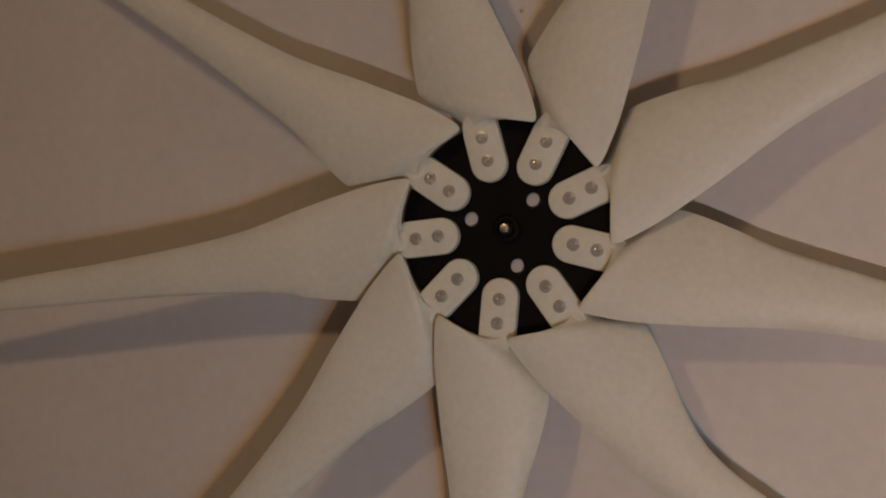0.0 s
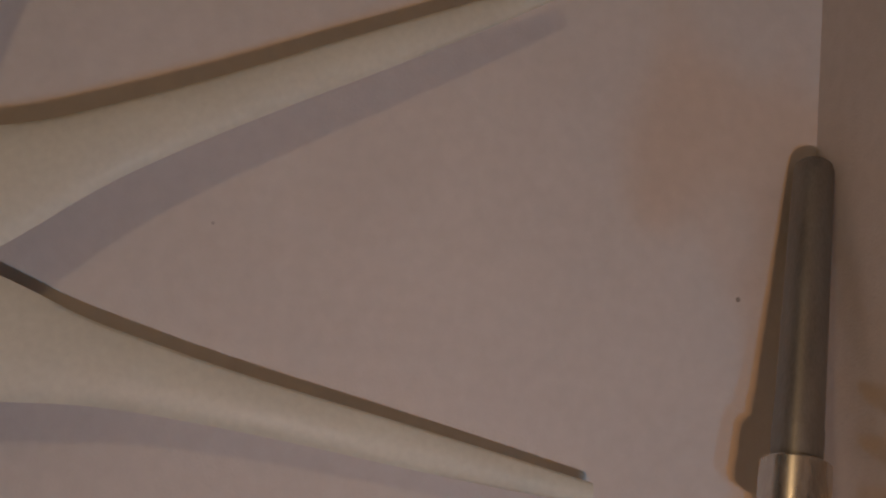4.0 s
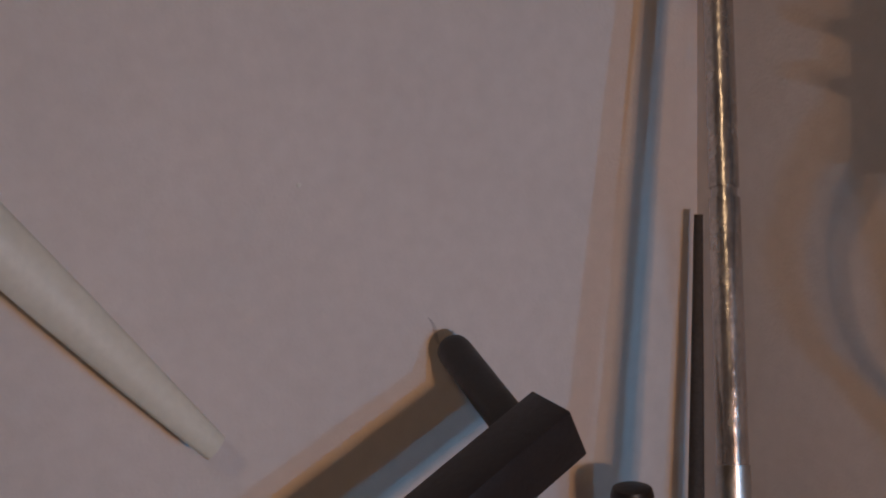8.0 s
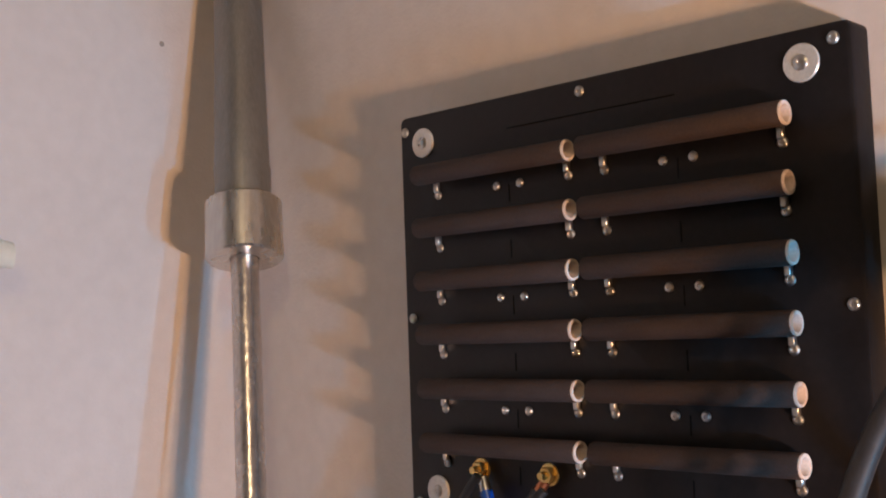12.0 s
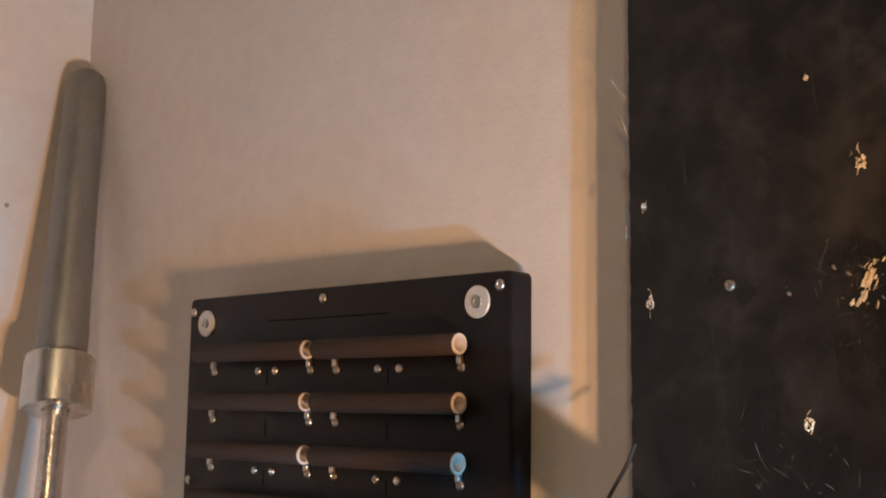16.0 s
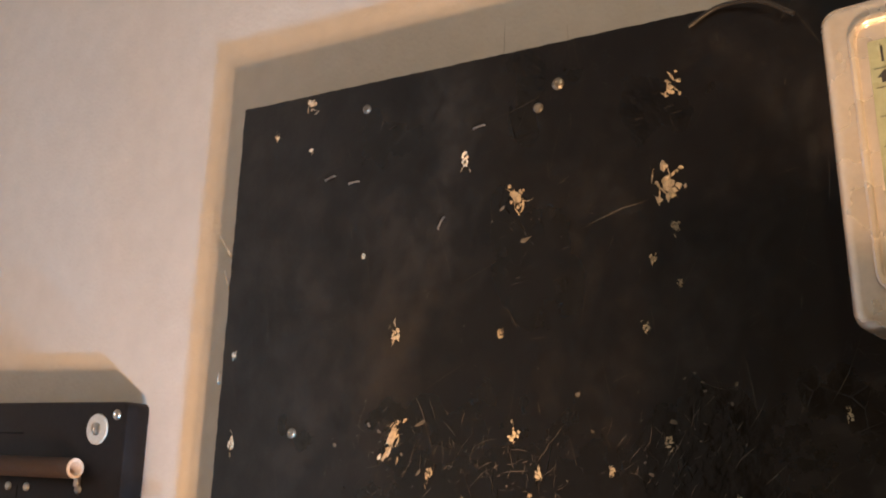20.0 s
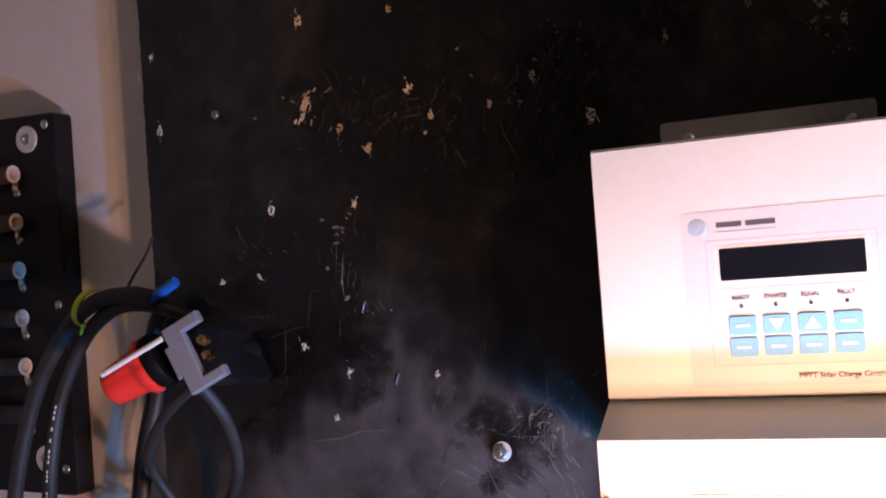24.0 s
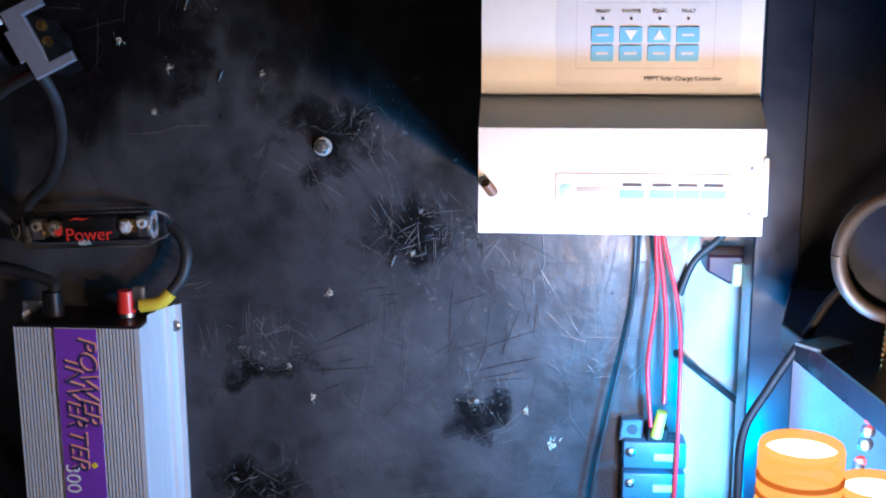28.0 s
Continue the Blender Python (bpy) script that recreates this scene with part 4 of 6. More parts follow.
def inverter():
    ob = thing("power_inverter", on_b(-0.93, 0.93, PF), "ribbed aluminium power inverter with purple label on black panel", "inverter")
    hu, top, bot, f = 0.052, 0.118, -0.118, 0.060
    body = bmesh.new()
    n, deep = 11, 0.0042
    pts = [(-hu, 0.004)]
    for i in range(n):
        u = -hu + 0.001 + 0.0312 * i / n
        pts += [(u, f), (u + 0.0017, f), (u + 0.0018, f - deep), (u + 0.0027, f - deep)]
    pts += [(-0.0175, f), (0.0175, f)]
    for i in range(n):
        u = 0.0182 + 0.0312 * i / n
        pts += [(u, f - deep), (u + 0.0010, f - deep), (u + 0.0011, f), (u + 0.0027, f)]
    pts += [(hu, f), (hu, 0.004)]
    merge(body, plate([(u, w) for u, w in pts], 0, top - bot))
    bmesh.ops.transform(body, matrix=Matrix(((1, 0, 0, 0), (0, 0, -1, top), (0, 1, 0, 0), (0, 0, 0, 1))), verts=body.verts)
    part("body", body, ALU, ob, "ribbed aluminium housing", sharp=20)
    part("purple_label", box(-0.0172, 0.0172, bot + 0.004, top - 0.0005, f - 0.0005, f + 0.0005), PURPLE, ob, "purple label strip")
    for name, mat, d, w in (("lettering_edge", ORANGE_INK, 0.0, 0.0007), ("lettering", NAVY_INK, 0.0011, 0.0010)):
        words(name, "POWER", 0.0215, mat, ob, 0.0085 - d, top - 0.006 - d, f + w, -90, "LEFT", 0.3)
        words(name, "INVERTER", 0.0215, mat, ob, -0.0035 - d, top - 0.024 - d, f + w, -90, "LEFT", 0.3)
    words("rating", "300", 0.017, WHITE_BOX, ob, -0.0105, top - 0.115, f + 0.0008, -90)
    part("spot", lathe([(0, 0.0004), (0.0024, 0.0004), (0.0026, 0)], (0.0085, top - 0.116, f + 0.0005), seg=16), YELLOW, ob)
    for s in (1, -1):
        pr = [(s * hu, 0.0), (s * (hu + 0.016), 0.0), (s * (hu + 0.016), 0.004), (s * (hu + 0.012), 0.005), (s * (hu + 0.009), 0.011), (s * (hu + 0.006), 0.012), (s * (hu + 0.003), 0.030), (s * hu, 0.040)]
        bm = plate(pr if s > 0 else pr[::-1], 0, top + 0.006 - bot)
        bmesh.ops.transform(bm, matrix=Matrix(((1, 0, 0, 0), (0, 0, -1, top + 0.006), (0, 1, 0, 0), (0, 0, 0, 1))), verts=bm.verts)
        fl = part("mounting_flange", bm, ALU, ob, "stepped aluminium mounting flange")
        for v in (top - 0.012, bot + 0.012):
            screw(fl, s * (hu + 0.0115), v, 0.006, 0.005)
    part("end_plate", box(-hu + 0.001, hu - 0.001, top - 0.001, top + 0.002, 0.006, f - 0.001, 0.0005, 1), CARRIER, ob, "black end plate")
    return ob


inverter()


# ---- marks on the panel: staples, screws, torn spots ----
RND = random.Random(11)


def chip(u, v, r, long=1.0, turn=0.0, bm=None, n=9, h=0.0009):
    """A ragged torn spot."""
    made = bm or bmesh.new()
    pts = []
    for k in range(n):
        a = 2 * math.pi * k / n
        q = r * RND.uniform(0.45, 1.15)
        x, y = q * math.cos(a), q * math.sin(a) * long
        c, s = math.cos(radians(turn)), math.sin(radians(turn))
        pts.append((u + x * c - y * s, v + x * s + y * c))
    tip = made.verts.new((u, v, PF + h))
    ring = [made.verts.new((p, q, PF + RND.uniform(0.0, 0.0006))) for p, q in pts]
    for k in range(n):
        made.faces.new((tip, ring[k], ring[(k + 1) % n]))
    return made


def hair(bm, u, v, long, turn, bend, wide, wobble=14):
    """A fine curved scratch or fibre, tapering to both ends."""
    a, x, y, left, right = radians(turn), u, v, [], []
    for k in range(6):
        h = wide * math.sin(math.pi * (k + 0.15) / 5.3)
        left.append(bm.verts.new((x - h * math.sin(a), y + h * math.cos(a), PF + 0.0003)))
        right.append(bm.verts.new((x + h * math.sin(a), y - h * math.cos(a), PF + 0.0003)))
        x, y, a = x + long / 5 * math.cos(a), y + long / 5 * math.sin(a), a + radians(bend + RND.uniform(-wobble, wobble))
    for k in range(5):
        bm.faces.new((left[k], right[k], right[k + 1], left[k + 1]))


def mark(y, z, r, long=1.0, turn=0.0, mat=None):
    """A torn spot: one ragged splinter bed with a few raised shards and short fibres."""
    bm = bmesh.new()
    c, s = math.cos(radians(turn)), math.sin(radians(turn))
    if r > 0.0062:
        chip(PU - y, z - PV, r * 0.4, long, turn, bm, 13, 0.0012)
    small = r <= 0.0062
    for k in range(12 if small else 16):
        if small:
            a, q = math.tau * k / 12 + RND.uniform(-0.2, 0.2), r * RND.choice((0.16, 0.36, 0.5, 0.62))
            x, q = q * math.cos(a), q * math.sin(a) * long ** 0.6
        else:
            x, q = RND.gauss(0, r * 0.36), RND.gauss(0, r * 0.42 * long)
        chip(PU - y + x * c - q * s, z - PV + x * s + q * c, r * (RND.uniform(0.16, 0.27) if small else RND.uniform(0.08, 0.24)), RND.uniform(0.7, 1.4 if small else 2.0) * long ** 0.5, turn + RND.uniform(-35, 35), bm, 7, RND.uniform(0.0005, 0.0028))
    for k in range(6):
        hair(bm, PU - y + RND.gauss(0, r * 0.35), z - PV + RND.gauss(0, r * 0.45 * long), r * RND.uniform(0.5, 1.2), turn + 90 + RND.uniform(-40, 40) + 180 * (k % 2), RND.uniform(-8, 8), r * RND.uniform(0.03, 0.09))
    tagged(part("torn_fibre", bm, mat or (WOOD if r > 0.006 or RND.random() < 0.4 else PALE_WOOD), panel), kind="stuff")


def staple(y, z, turn=0.0, r=0.004):
    u, v = PU - y, z - PV
    c, s = math.cos(radians(turn)) * r, math.sin(radians(turn)) * r
    bm = sweep([(u - c, v - s, PF - 0.001), (u - c, v - s, PF + 0.0012), (u + c, v + s, PF + 0.0012), (u + c, v + s, PF - 0.001)], 0.0007, 6, 2)
    part("staple", bm, STEEL, panel)


MARKS = [(-0.883, 1.710, .0062, 1.4, 0), (-0.851, 1.688, .003, 1.2, 10), (-0.886, 1.673, .0026, 1.0, 0), (-1.022, 1.647, .0056, 1.7, -4), (-1.062, 1.616, .0095, 1.0, 35), (-1.167, 1.671, .008, 1.0, 30),
         (-1.166, 1.612, .0115, 1.15, 15), (-1.171, 1.585, .004, 1.5, 10), (-1.157, 1.567, .0035, 2.0, -25), (-1.174, 1.551, .003, 1.2, 0), (-1.153, 1.526, .0028, 1.8, 0), (-0.972, 1.531, .0052, 1.5, 8),
         (-1.054, 1.528, .0034, 1.5, 0), (-0.941, 1.588, .002, 1.6, 0), (-0.825, 1.524, .0032, 1.1, 0), (-0.829, 1.460, .0042, 2.6, 4), (-0.974, 1.463, .0072, 3.0, -25), (-1.004, 1.441, .0036, 2.2, -12),
         (-1.028, 1.423, .0062, 0.9, 0), (-1.066, 1.465, .005, 1.7, -25), (-1.084, 1.442, .0036, 1.2, 0), (-1.078, 1.429, .0022, 1.1, 0), (-1.132, 1.444, .0026, 1.8, -20), (-1.167, 1.461, .0042, 1.4, -20),
         (-1.209, 1.427, .0056, 1.6, 0), (-0.936, 1.383, .005, 1.4, -10), (-1.012, 1.381, .004, 1.3, 0), (-0.884, 1.327, .0036, 1.2, 0), (-0.921, 1.329, .0032, 2.4, 30), (-0.958, 1.271, .0044, 1.2, 0), (-0.998, 1.250, .0036, 1.5, 0),
         (-0.984, 1.214, .0038, 1.0, 20), (-1.074, 1.246, .0032, 1.3, -20), (-1.125, 1.065, .0036, 1.0, 0), (-1.195, 1.100, .003, 1.0, 0), (-1.288, 0.966, .0042, 1.0, 0), (-1.310, 0.937, .0055, 1.4, -10),
         (-1.108, 0.974, .0032, 1.8, 0), (-1.089, 1.001, .0028, 1.2, 0), (-1.291, 1.122, .0034, 1.5, 0), (-1.342, 1.124, .0036, 1.4, 20), (-1.324, 1.487, .003, 1.3, 40), (-1.267, 1.474, .003, 1.2, 0), (-1.370, 1.482, .005, 1.6, 20), (-1.384, 1.468, .003, 2.0, -30)]
for y, z, r, long, turn in MARKS:
    mark(y, z, r, long, turn)
for y, z, turn in ((-1.201, 1.099, 20), (-1.032, 1.668, 10), (-0.906, 1.649, 15), (-0.928, 1.643, 5), (-0.812, 1.508, 88), (-1.015, 1.30, 70), (-1.04, 1.243, 70), (-1.005, 1.605, 60), (-1.178, 1.093, 70)):
    staple(y, z, turn)
nut = part("bolt", lathe([(0.0, 0.009), (0.0024, 0.0088), (0.0026, 0.0055), (0.0048, 0.0052), (0.0058, 0.0042), (0.0058, 0.0008), (0.0054, 0.0)], (PU + 1.122, 1.187 - PV, PF + 0.0004), seg=6), STEEL, panel, "bright hexagon bolt", sharp=20)
part("bolt_washer", lathe([(0.004, 0.0010), (0.0074, 0.0010), (0.0076, 0.0)], (PU + 1.122, 1.187 - PV, PF + 0.0002), seg=24), WASHER, nut)
for y, z, r in ((-0.936, 1.697, 0.0034), (-1.091, 1.688, 0.0042), (-1.077, 1.674, 0.0034), (-0.887, 1.467, 0.0036), (-1.246, 0.974, 0.003)):
    screw(panel, PU - y, z - PV, PF + 0.0002, r, GALV)


bm = bmesh.new()
for cy, cz, ry, rz, n, turn, wild in ((-1.02, 1.455, 0.09, 0.03, 70, 80, 60), (-1.17, 1.45, 0.06, 0.035, 60, 60, 70), (-1.0, 1.31, 0.03, 0.06, 50, 80, 40), (-1.15, 1.205, 0.06, 0.022, 70, 85, 50), (-1.205, 1.125, 0.05, 0.035, 80, 50, 40),
                                      (-1.05, 1.01, 0.06, 0.02, 60, 85, 60), (-1.25, 0.972, 0.02, 0.022, 50, 45, 90), (-1.36, 1.49, 0.03, 0.02, 24, 60, 60), (-1.0, 1.6, 0.16, 0.1, 40, 70, 60), (-1.05, 0.90, 0.04, 0.04, 40, 70, 50),
                                      (-1.1, 1.3, 0.28, 0.36, 110, 75, 80), (-1.27, 1.06, 0.08, 0.05, 60, 60, 50), (-1.36, 1.07, 0.04, 0.05, 60, 80, 40), (-1.371, 1.476, 0.022, 0.026, 70, -20, 50), (-1.003, 1.368, 0.02, 0.03, 50, 80, 40)):
    for k in range(int(n * 0.45)):
        if k % 9 == 0:
            hy, hz, way = RND.gauss(cy, ry * 0.5), RND.gauss(cz, rz * 0.45), turn + RND.uniform(-wild, wild)
        y, z = RND.gauss(hy, 0.006 + ry * 0.08), RND.gauss(hz, 0.005 + rz * 0.08)
        if PY1 + 0.02 < y < PY0 - 0.02 and z < PZ1 - 0.02:
            if k % 3:
                chip(PU - y, z - PV, RND.choice((0.0004, 0.0006, 0.0009, 0.0016)) * RND.uniform(0.7, 1.2), RND.uniform(1, 3), 90 + RND.uniform(-50, 50), bm, 9, 0.0004)
            else:
                hair(bm, PU - y, z - PV, RND.choice((0.003, 0.005, 0.009, 0.018)) * RND.uniform(0.7, 1.3), way + RND.uniform(-24, 24) + (90 if k % 4 == 0 else 0), RND.uniform(-12, 12), RND.uniform(0.00006, 0.00018))
FLECK = material("pale_scuff", (0.10, 0.092, 0.084), 0.8, vary=0.4, scale=60)
tagged(part("scuffing", bm, FLECK, panel, "pale scuffs and chipped spots"), kind="stuff")

FAINT = material("faint_rub", (0.032, 0.028, 0.025), 0.6, vary=0.5, scale=120)
bm = bmesh.new()
for k in range(420):
    y, z = RND.uniform(PY1 + 0.02, PY0 - 0.02), RND.uniform(0.86, PZ1 - 0.02)
    hair(bm, PU - y, z - PV, RND.choice((0.006, 0.012, 0.025, 0.045)) * RND.uniform(0.7, 1.3), RND.choice((80, 88, 95, 60, 120, 20)) + RND.gauss(0, 12), RND.uniform(-3, 3), RND.uniform(0.0001, 0.0004), 5)
tagged(part("faint_rubbing", bm, FAINT, panel, "faint long rub marks"), kind="stuff")

# torn film edges round the rubbed spots: straight nicks in two crossing directions
bm = bmesh.new()
for cy, cz, ry, rz, n, way in ((-1.10, 1.203, 0.045, 0.004, 26, 2), (-1.075, 1.228, 0.016, 0.022, 30, 70), (-1.155, 1.20, 0.012, 0.026, 40, 60), (-1.245, 0.975, 0.026, 0.03, 34, 8), (-1.245, 0.975, 0.026, 0.03, 26, 96), (-1.20, 1.115, 0.045, 0.03, 46, 33),
                               (-1.215, 1.135, 0.03, 0.02, 30, 120), (-1.075, 1.008, 0.045, 0.02, 34, 85), (-1.06, 1.0, 0.04, 0.02, 24, 10), (-1.05, 0.895, 0.04, 0.035, 34, 80), (-1.06, 0.89, 0.035, 0.03, 24, 40), (-1.17, 1.06, 0.025, 0.012, 22, 75),
                               (-1.02, 1.455, 0.08, 0.018, 60, 85), (-1.03, 1.44, 0.07, 0.02, 40, 30), (-1.17, 1.455, 0.05, 0.025, 46, 60), (-1.005, 1.33, 0.008, 0.05, 30, 86), (-0.93, 1.35, 0.03, 0.04, 22, 130), (-1.375, 1.478, 0.018, 0.022, 30, 60)):
    for k in range(n):
        y, z = RND.gauss(cy, ry * 0.6), RND.gauss(cz, rz * 0.6)
        if PY1 + 0.01 < y < PY0 - 0.01:
            hair(bm, PU - y, z - PV, RND.choice((0.003, 0.005, 0.008, 0.015)) * RND.uniform(0.7, 1.3), way + RND.gauss(0, 14), RND.uniform(-6, 6), RND.uniform(0.00006, 0.00022), 9)
tagged(part("torn_film_edge", bm, FLECK, panel, "pale nicks round rubbed spots"), kind="stuff")

# long straight criss-cross scratches in the greyed lower part of the panel
SCORE = material("dark_score", (0.006, 0.006, 0.007), 0.35, vary=0.2, scale=60)
for mat, n, lo, hi in ((SCORE, 60, 0.00015, 0.00035), (FLECK, 110, 0.00008, 0.00022)):
    bm = bmesh.new()
    for k in range(n):
        if k % 6 == 0:
            hy, hz, way = RND.uniform(-1.385, -1.06), RND.uniform(0.88, 1.19), RND.choice((15, 35, 60, 80, 100, 130, 150))
        y, z, long = RND.gauss(hy, 0.016), RND.gauss(hz, 0.014), RND.choice((0.012, 0.02, 0.035, 0.06)) * RND.uniform(0.8, 1.3)
        if PY1 + 0.07 < y < PY0 - 0.07 and 0.8 < z < 1.24:
            hair(bm, PU - y, z - PV, long, way + RND.gauss(0, 7), RND.uniform(-1.5, 1.5), RND.uniform(lo, hi), 1.5)
    tagged(part("scoring", bm, mat, panel, "fine criss-cross scratches"), kind="stuff")

PALE_SCORE_GLINT = material("pale_score_glint", (0.15, 0.142, 0.138), 0.5, vary=0.5, scale=160)
bm = bmesh.new()
# the last cluster draws pale lines for glints on wrinkles of the coat
for cy, cz, ry, rz, n in ((-1.124, 1.184, 0.065, 0.03, 60), (-1.204, 1.119, 0.055, 0.035, 63), (-1.074, 1.004, 0.055, 0.024, 56), (-1.249, 0.969, 0.03, 0.034, 35), (-1.049, 0.899, 0.04, 0.03, 28), (-1.0, 1.07, 0.03, 0.04, 21), (-1.26, 1.09, 0.06, 0.03, 35), (-1.365, 1.06, 0.035, 0.075, 98)):
    for k in range(n):
        if k % 7 == 0:
            hy, hz, way = cy + RND.uniform(-1, 1) * ry, cz + RND.uniform(-1, 1) * rz, RND.choice((90, 84, 96, 35, 60, 150, 120, 10))
        y, z = hy + RND.gauss(0, 0.007), hz + RND.gauss(0, 0.006)
        if y > PY1 + 0.012:
            hair(bm, PU - y, z - PV, RND.choice((0.004, 0.008, 0.014, 0.026)) * RND.uniform(0.8, 1.2), way + RND.gauss(0, 9), RND.uniform(-2.5, 2.5), RND.uniform(0.00008, 0.00026), 4)
tagged(part("scoring_and_glints", bm, PALE_SCORE_GLINT, panel, "fine straight pale scratches and painted wrinkle glints"), kind="stuff")
for y, z, long, turn, bend, wide, mat in ((-1.110, 1.590, 0.047, 23, -1, 0.0004, FLECK), (-1.04, 1.203, 0.09, 178, 2, 0.0004, FLECK), (-1.232, 1.13, 0.10, -20, -3, 0.0009, INK), (-1.145, 1.15, 0.07, -95, 2, 0.0005, INK), (-1.28, 1.12, 0.09, -85, 3, 0.0005, INK),
                                          (-1.165, 1.222, 0.022, -40, -20, 0.0006, FLECK), (-1.0, 1.345, 0.04, -100, 6, 0.0005, FLECK), (-1.36, 1.12, 0.06, -95, 4, 0.0008, INK), (-1.33, 1.11, 0.07, -70, -4, 0.0006, INK), (-1.385, 1.10, 0.05, -110, 5, 0.0006, INK)):
    bm = bmesh.new()
    hair(bm, PU - y, z - PV, long, turn, bend, wide)
    part("scratch", bm, mat, panel)
for y, z, dy, dz in ((PY0 + 0.004, 1.595, 0.012, 0.022), (PY0 + 0.002, 1.56, 0.006, 0.03), (PY0, 1.49, -0.002, 0.035)):
    part("splinter", cyl((PU - y + 0.004, z - PV, PF - 0.004), (PU - y - dy, z + dz - PV, PF - 0.001), 0.0012, 0.0003, 5), WOOD, panel, "splinter on the panel edge")

# ---- battery switch ----


def battery_switch():
    ob = thing("battery_switch", on_b(-0.9258, 1.2728, 0.1280, 27) @ Matrix.Translation((0, 0, 0.05)) @ Matrix.Rotation(radians(10), 4, "Y") @ Matrix.Scale(0.959, 4) @ Matrix.Translation((0, 0, -0.05)), "red battery isolator switch with grey bracket on the black panel", "switch")
    part("base", cyl((0.002, 0.004, -0.0775), (-0.008, 0.004, 0.03), 0.016, 0.015, 28), CARRIER, ob, "black switch base")
    part("collar", lathe([(0.006, 0), (0.0205, 0.0), (0.0215, 0.002), (0.0215, 0.009), (0.020, 0.011), (0.006, 0.011)], (-0.008, 0.008, 0.038), (-1, 0, 0.1), 30), BLACK_METAL, ob)
    tip, way = Vector((-0.019, 0.008, 0.039)), Vector((-1, 0, 0.1)).normalized()
    bm = lathe([(0.0, 0.0), (0.0195, 0.0), (0.0218, 0.001), (0.0222, 0.0045), (0.0205, 0.0075), (0.0180, 0.0105), (0.0172, 0.014), (0.0164, 0.022), (0.0155, 0.031), (0.0146, 0.0365), (0.0132, 0.038), (0, 0.0385)], tip, way, 60)
    side = way.cross(Vector((0, 1, 0))).normalized()
    for v in bm.verts:
        r = v.co - tip
        h = r.dot(way)
        r -= way * h
        a = math.atan2(r.dot(side), r.y)
        v.co -= r * (0.085 if h < 0.012 else 0.045) * (1 - abs(math.cos(3 * a)) ** 0.6)
    knob = part("knob", bm, RED, ob, "red fluted conical knob with a lobed skirt")
    part("knob_face", lathe([(0.0, 0.0008), (0.0108, 0.0008), (0.0118, 0.0)], tip + way * 0.0384, way, 28), MAROON, knob, "dark end face")
    part("key_plate", cyl((-0.048, 0.0150, 0.0622), (0.006, 0.0150, 0.0580), 0.0021, seg=14), NICKEL, ob, "bright steel key plate")
    part("bracket", plate([(0.006, -0.032), (0.038, -0.032), (0.038, -0.0245), (0.0205, -0.0245), (0.0205, 0.013), (0.037, 0.013), (0.037, 0.0215), (0.006, 0.0215), (0.006, 0.008), (0.002, 0.008), (0.002, -0.017), (0.006, -0.017)], 0.047, 0.055, 0.0008, 1), GREY_PLASTIC, ob, "grey plastic bracket with two arms")
    part("bracket_foot", box(0.003, 0.015, -0.024, 0.020, -0.0785, 0.0475), CARRIER, ob)
    for u, v in ((0.0255, 0.003), (0.0235, -0.009)):
        st = part("stud", cyl((u, v, 0.030), (u, v, 0.044), 0.0026, seg=16), BRASS, ob, "brass terminal stud")
        part("nut", cyl((u, v, 0.036), (u, v, 0.040), 0.0044, seg=6), BRASS, st)
    return ob


battery_switch()
solid("crimp_lug", cyl((-0.119, -0.8645, 1.3170), (-0.118, -0.8895, 1.3298), 0.0046, 0.0043, 18), BLUE_INS, Matrix.Identity(4), "blue insulated crimp lug on a cable end", "cable lug")
solid("brass_lug", lathe([(0.0, 0.003), (0.004, 0.003), (0.0058, 0.002), (0.0058, 0)], (-0.100, -0.8686, 1.3085), (-1, 0, 0), 8), BRASS, Matrix.Identity(4), "small brass nut on the panel", "nut")

# ---- cables round the switch ----


def on_panel(points, out):
    return [(-o, y, z) for (y, z), o in zip(points, out if isinstance(out, (list, tuple)) else [out] * len(points))]


cable("cable", on_panel([(-0.9395, 1.2545), (-0.9401, 1.2540), (-0.941, 1.2292), (-0.9299, 1.1967), (-0.9107, 1.1655), (-0.8841, 1.1435), (-0.874, 1.124)], [0.172, 0.165, 0.14, 0.11, 0.088, 0.07, 0.065]), 0.0046, RUBBER, "black cable looping from the switch to the fuse")
cable("cable", on_panel([(-0.9422, 1.2545), (-0.9097, 1.2395), (-0.8785, 1.2218), (-0.8454, 1.1937), (-0.8396, 1.1665), (-0.8482, 1.1395), (-0.868, 1.121)], [0.172, 0.155, 0.135, 0.11, 0.088, 0.07, 0.065]), 0.0042, RUBBER, "black cable looping from the switch to the fuse")
big1 = [(-0.8665, 1.3180), (-0.8585, 1.3205), (-0.8480, 1.3222), (-0.8142, 1.3191), (-0.7804, 1.2987), (-0.7435, 1.2528), (-0.7162, 1.1928), (-0.6996, 1.1408), (-0.6925, 1.088), (-0.705, 1.047), (-0.747, 1.016), (-0.778, 0.972), (-0.797, 0.930), (-0.824, 0.903), (-0.845, 0.869), (-0.855, 0.807)]
cable("cable", on_panel(big1, [0.119, 0.121, 0.122, 0.122, 0.12, 0.118, 0.115, 0.11, 0.108, 0.104, 0.098, 0.09, 0.08, 0.076, 0.075, 0.075]), 0.0068, RUBBER, "thick black cable looping down beside the panel")
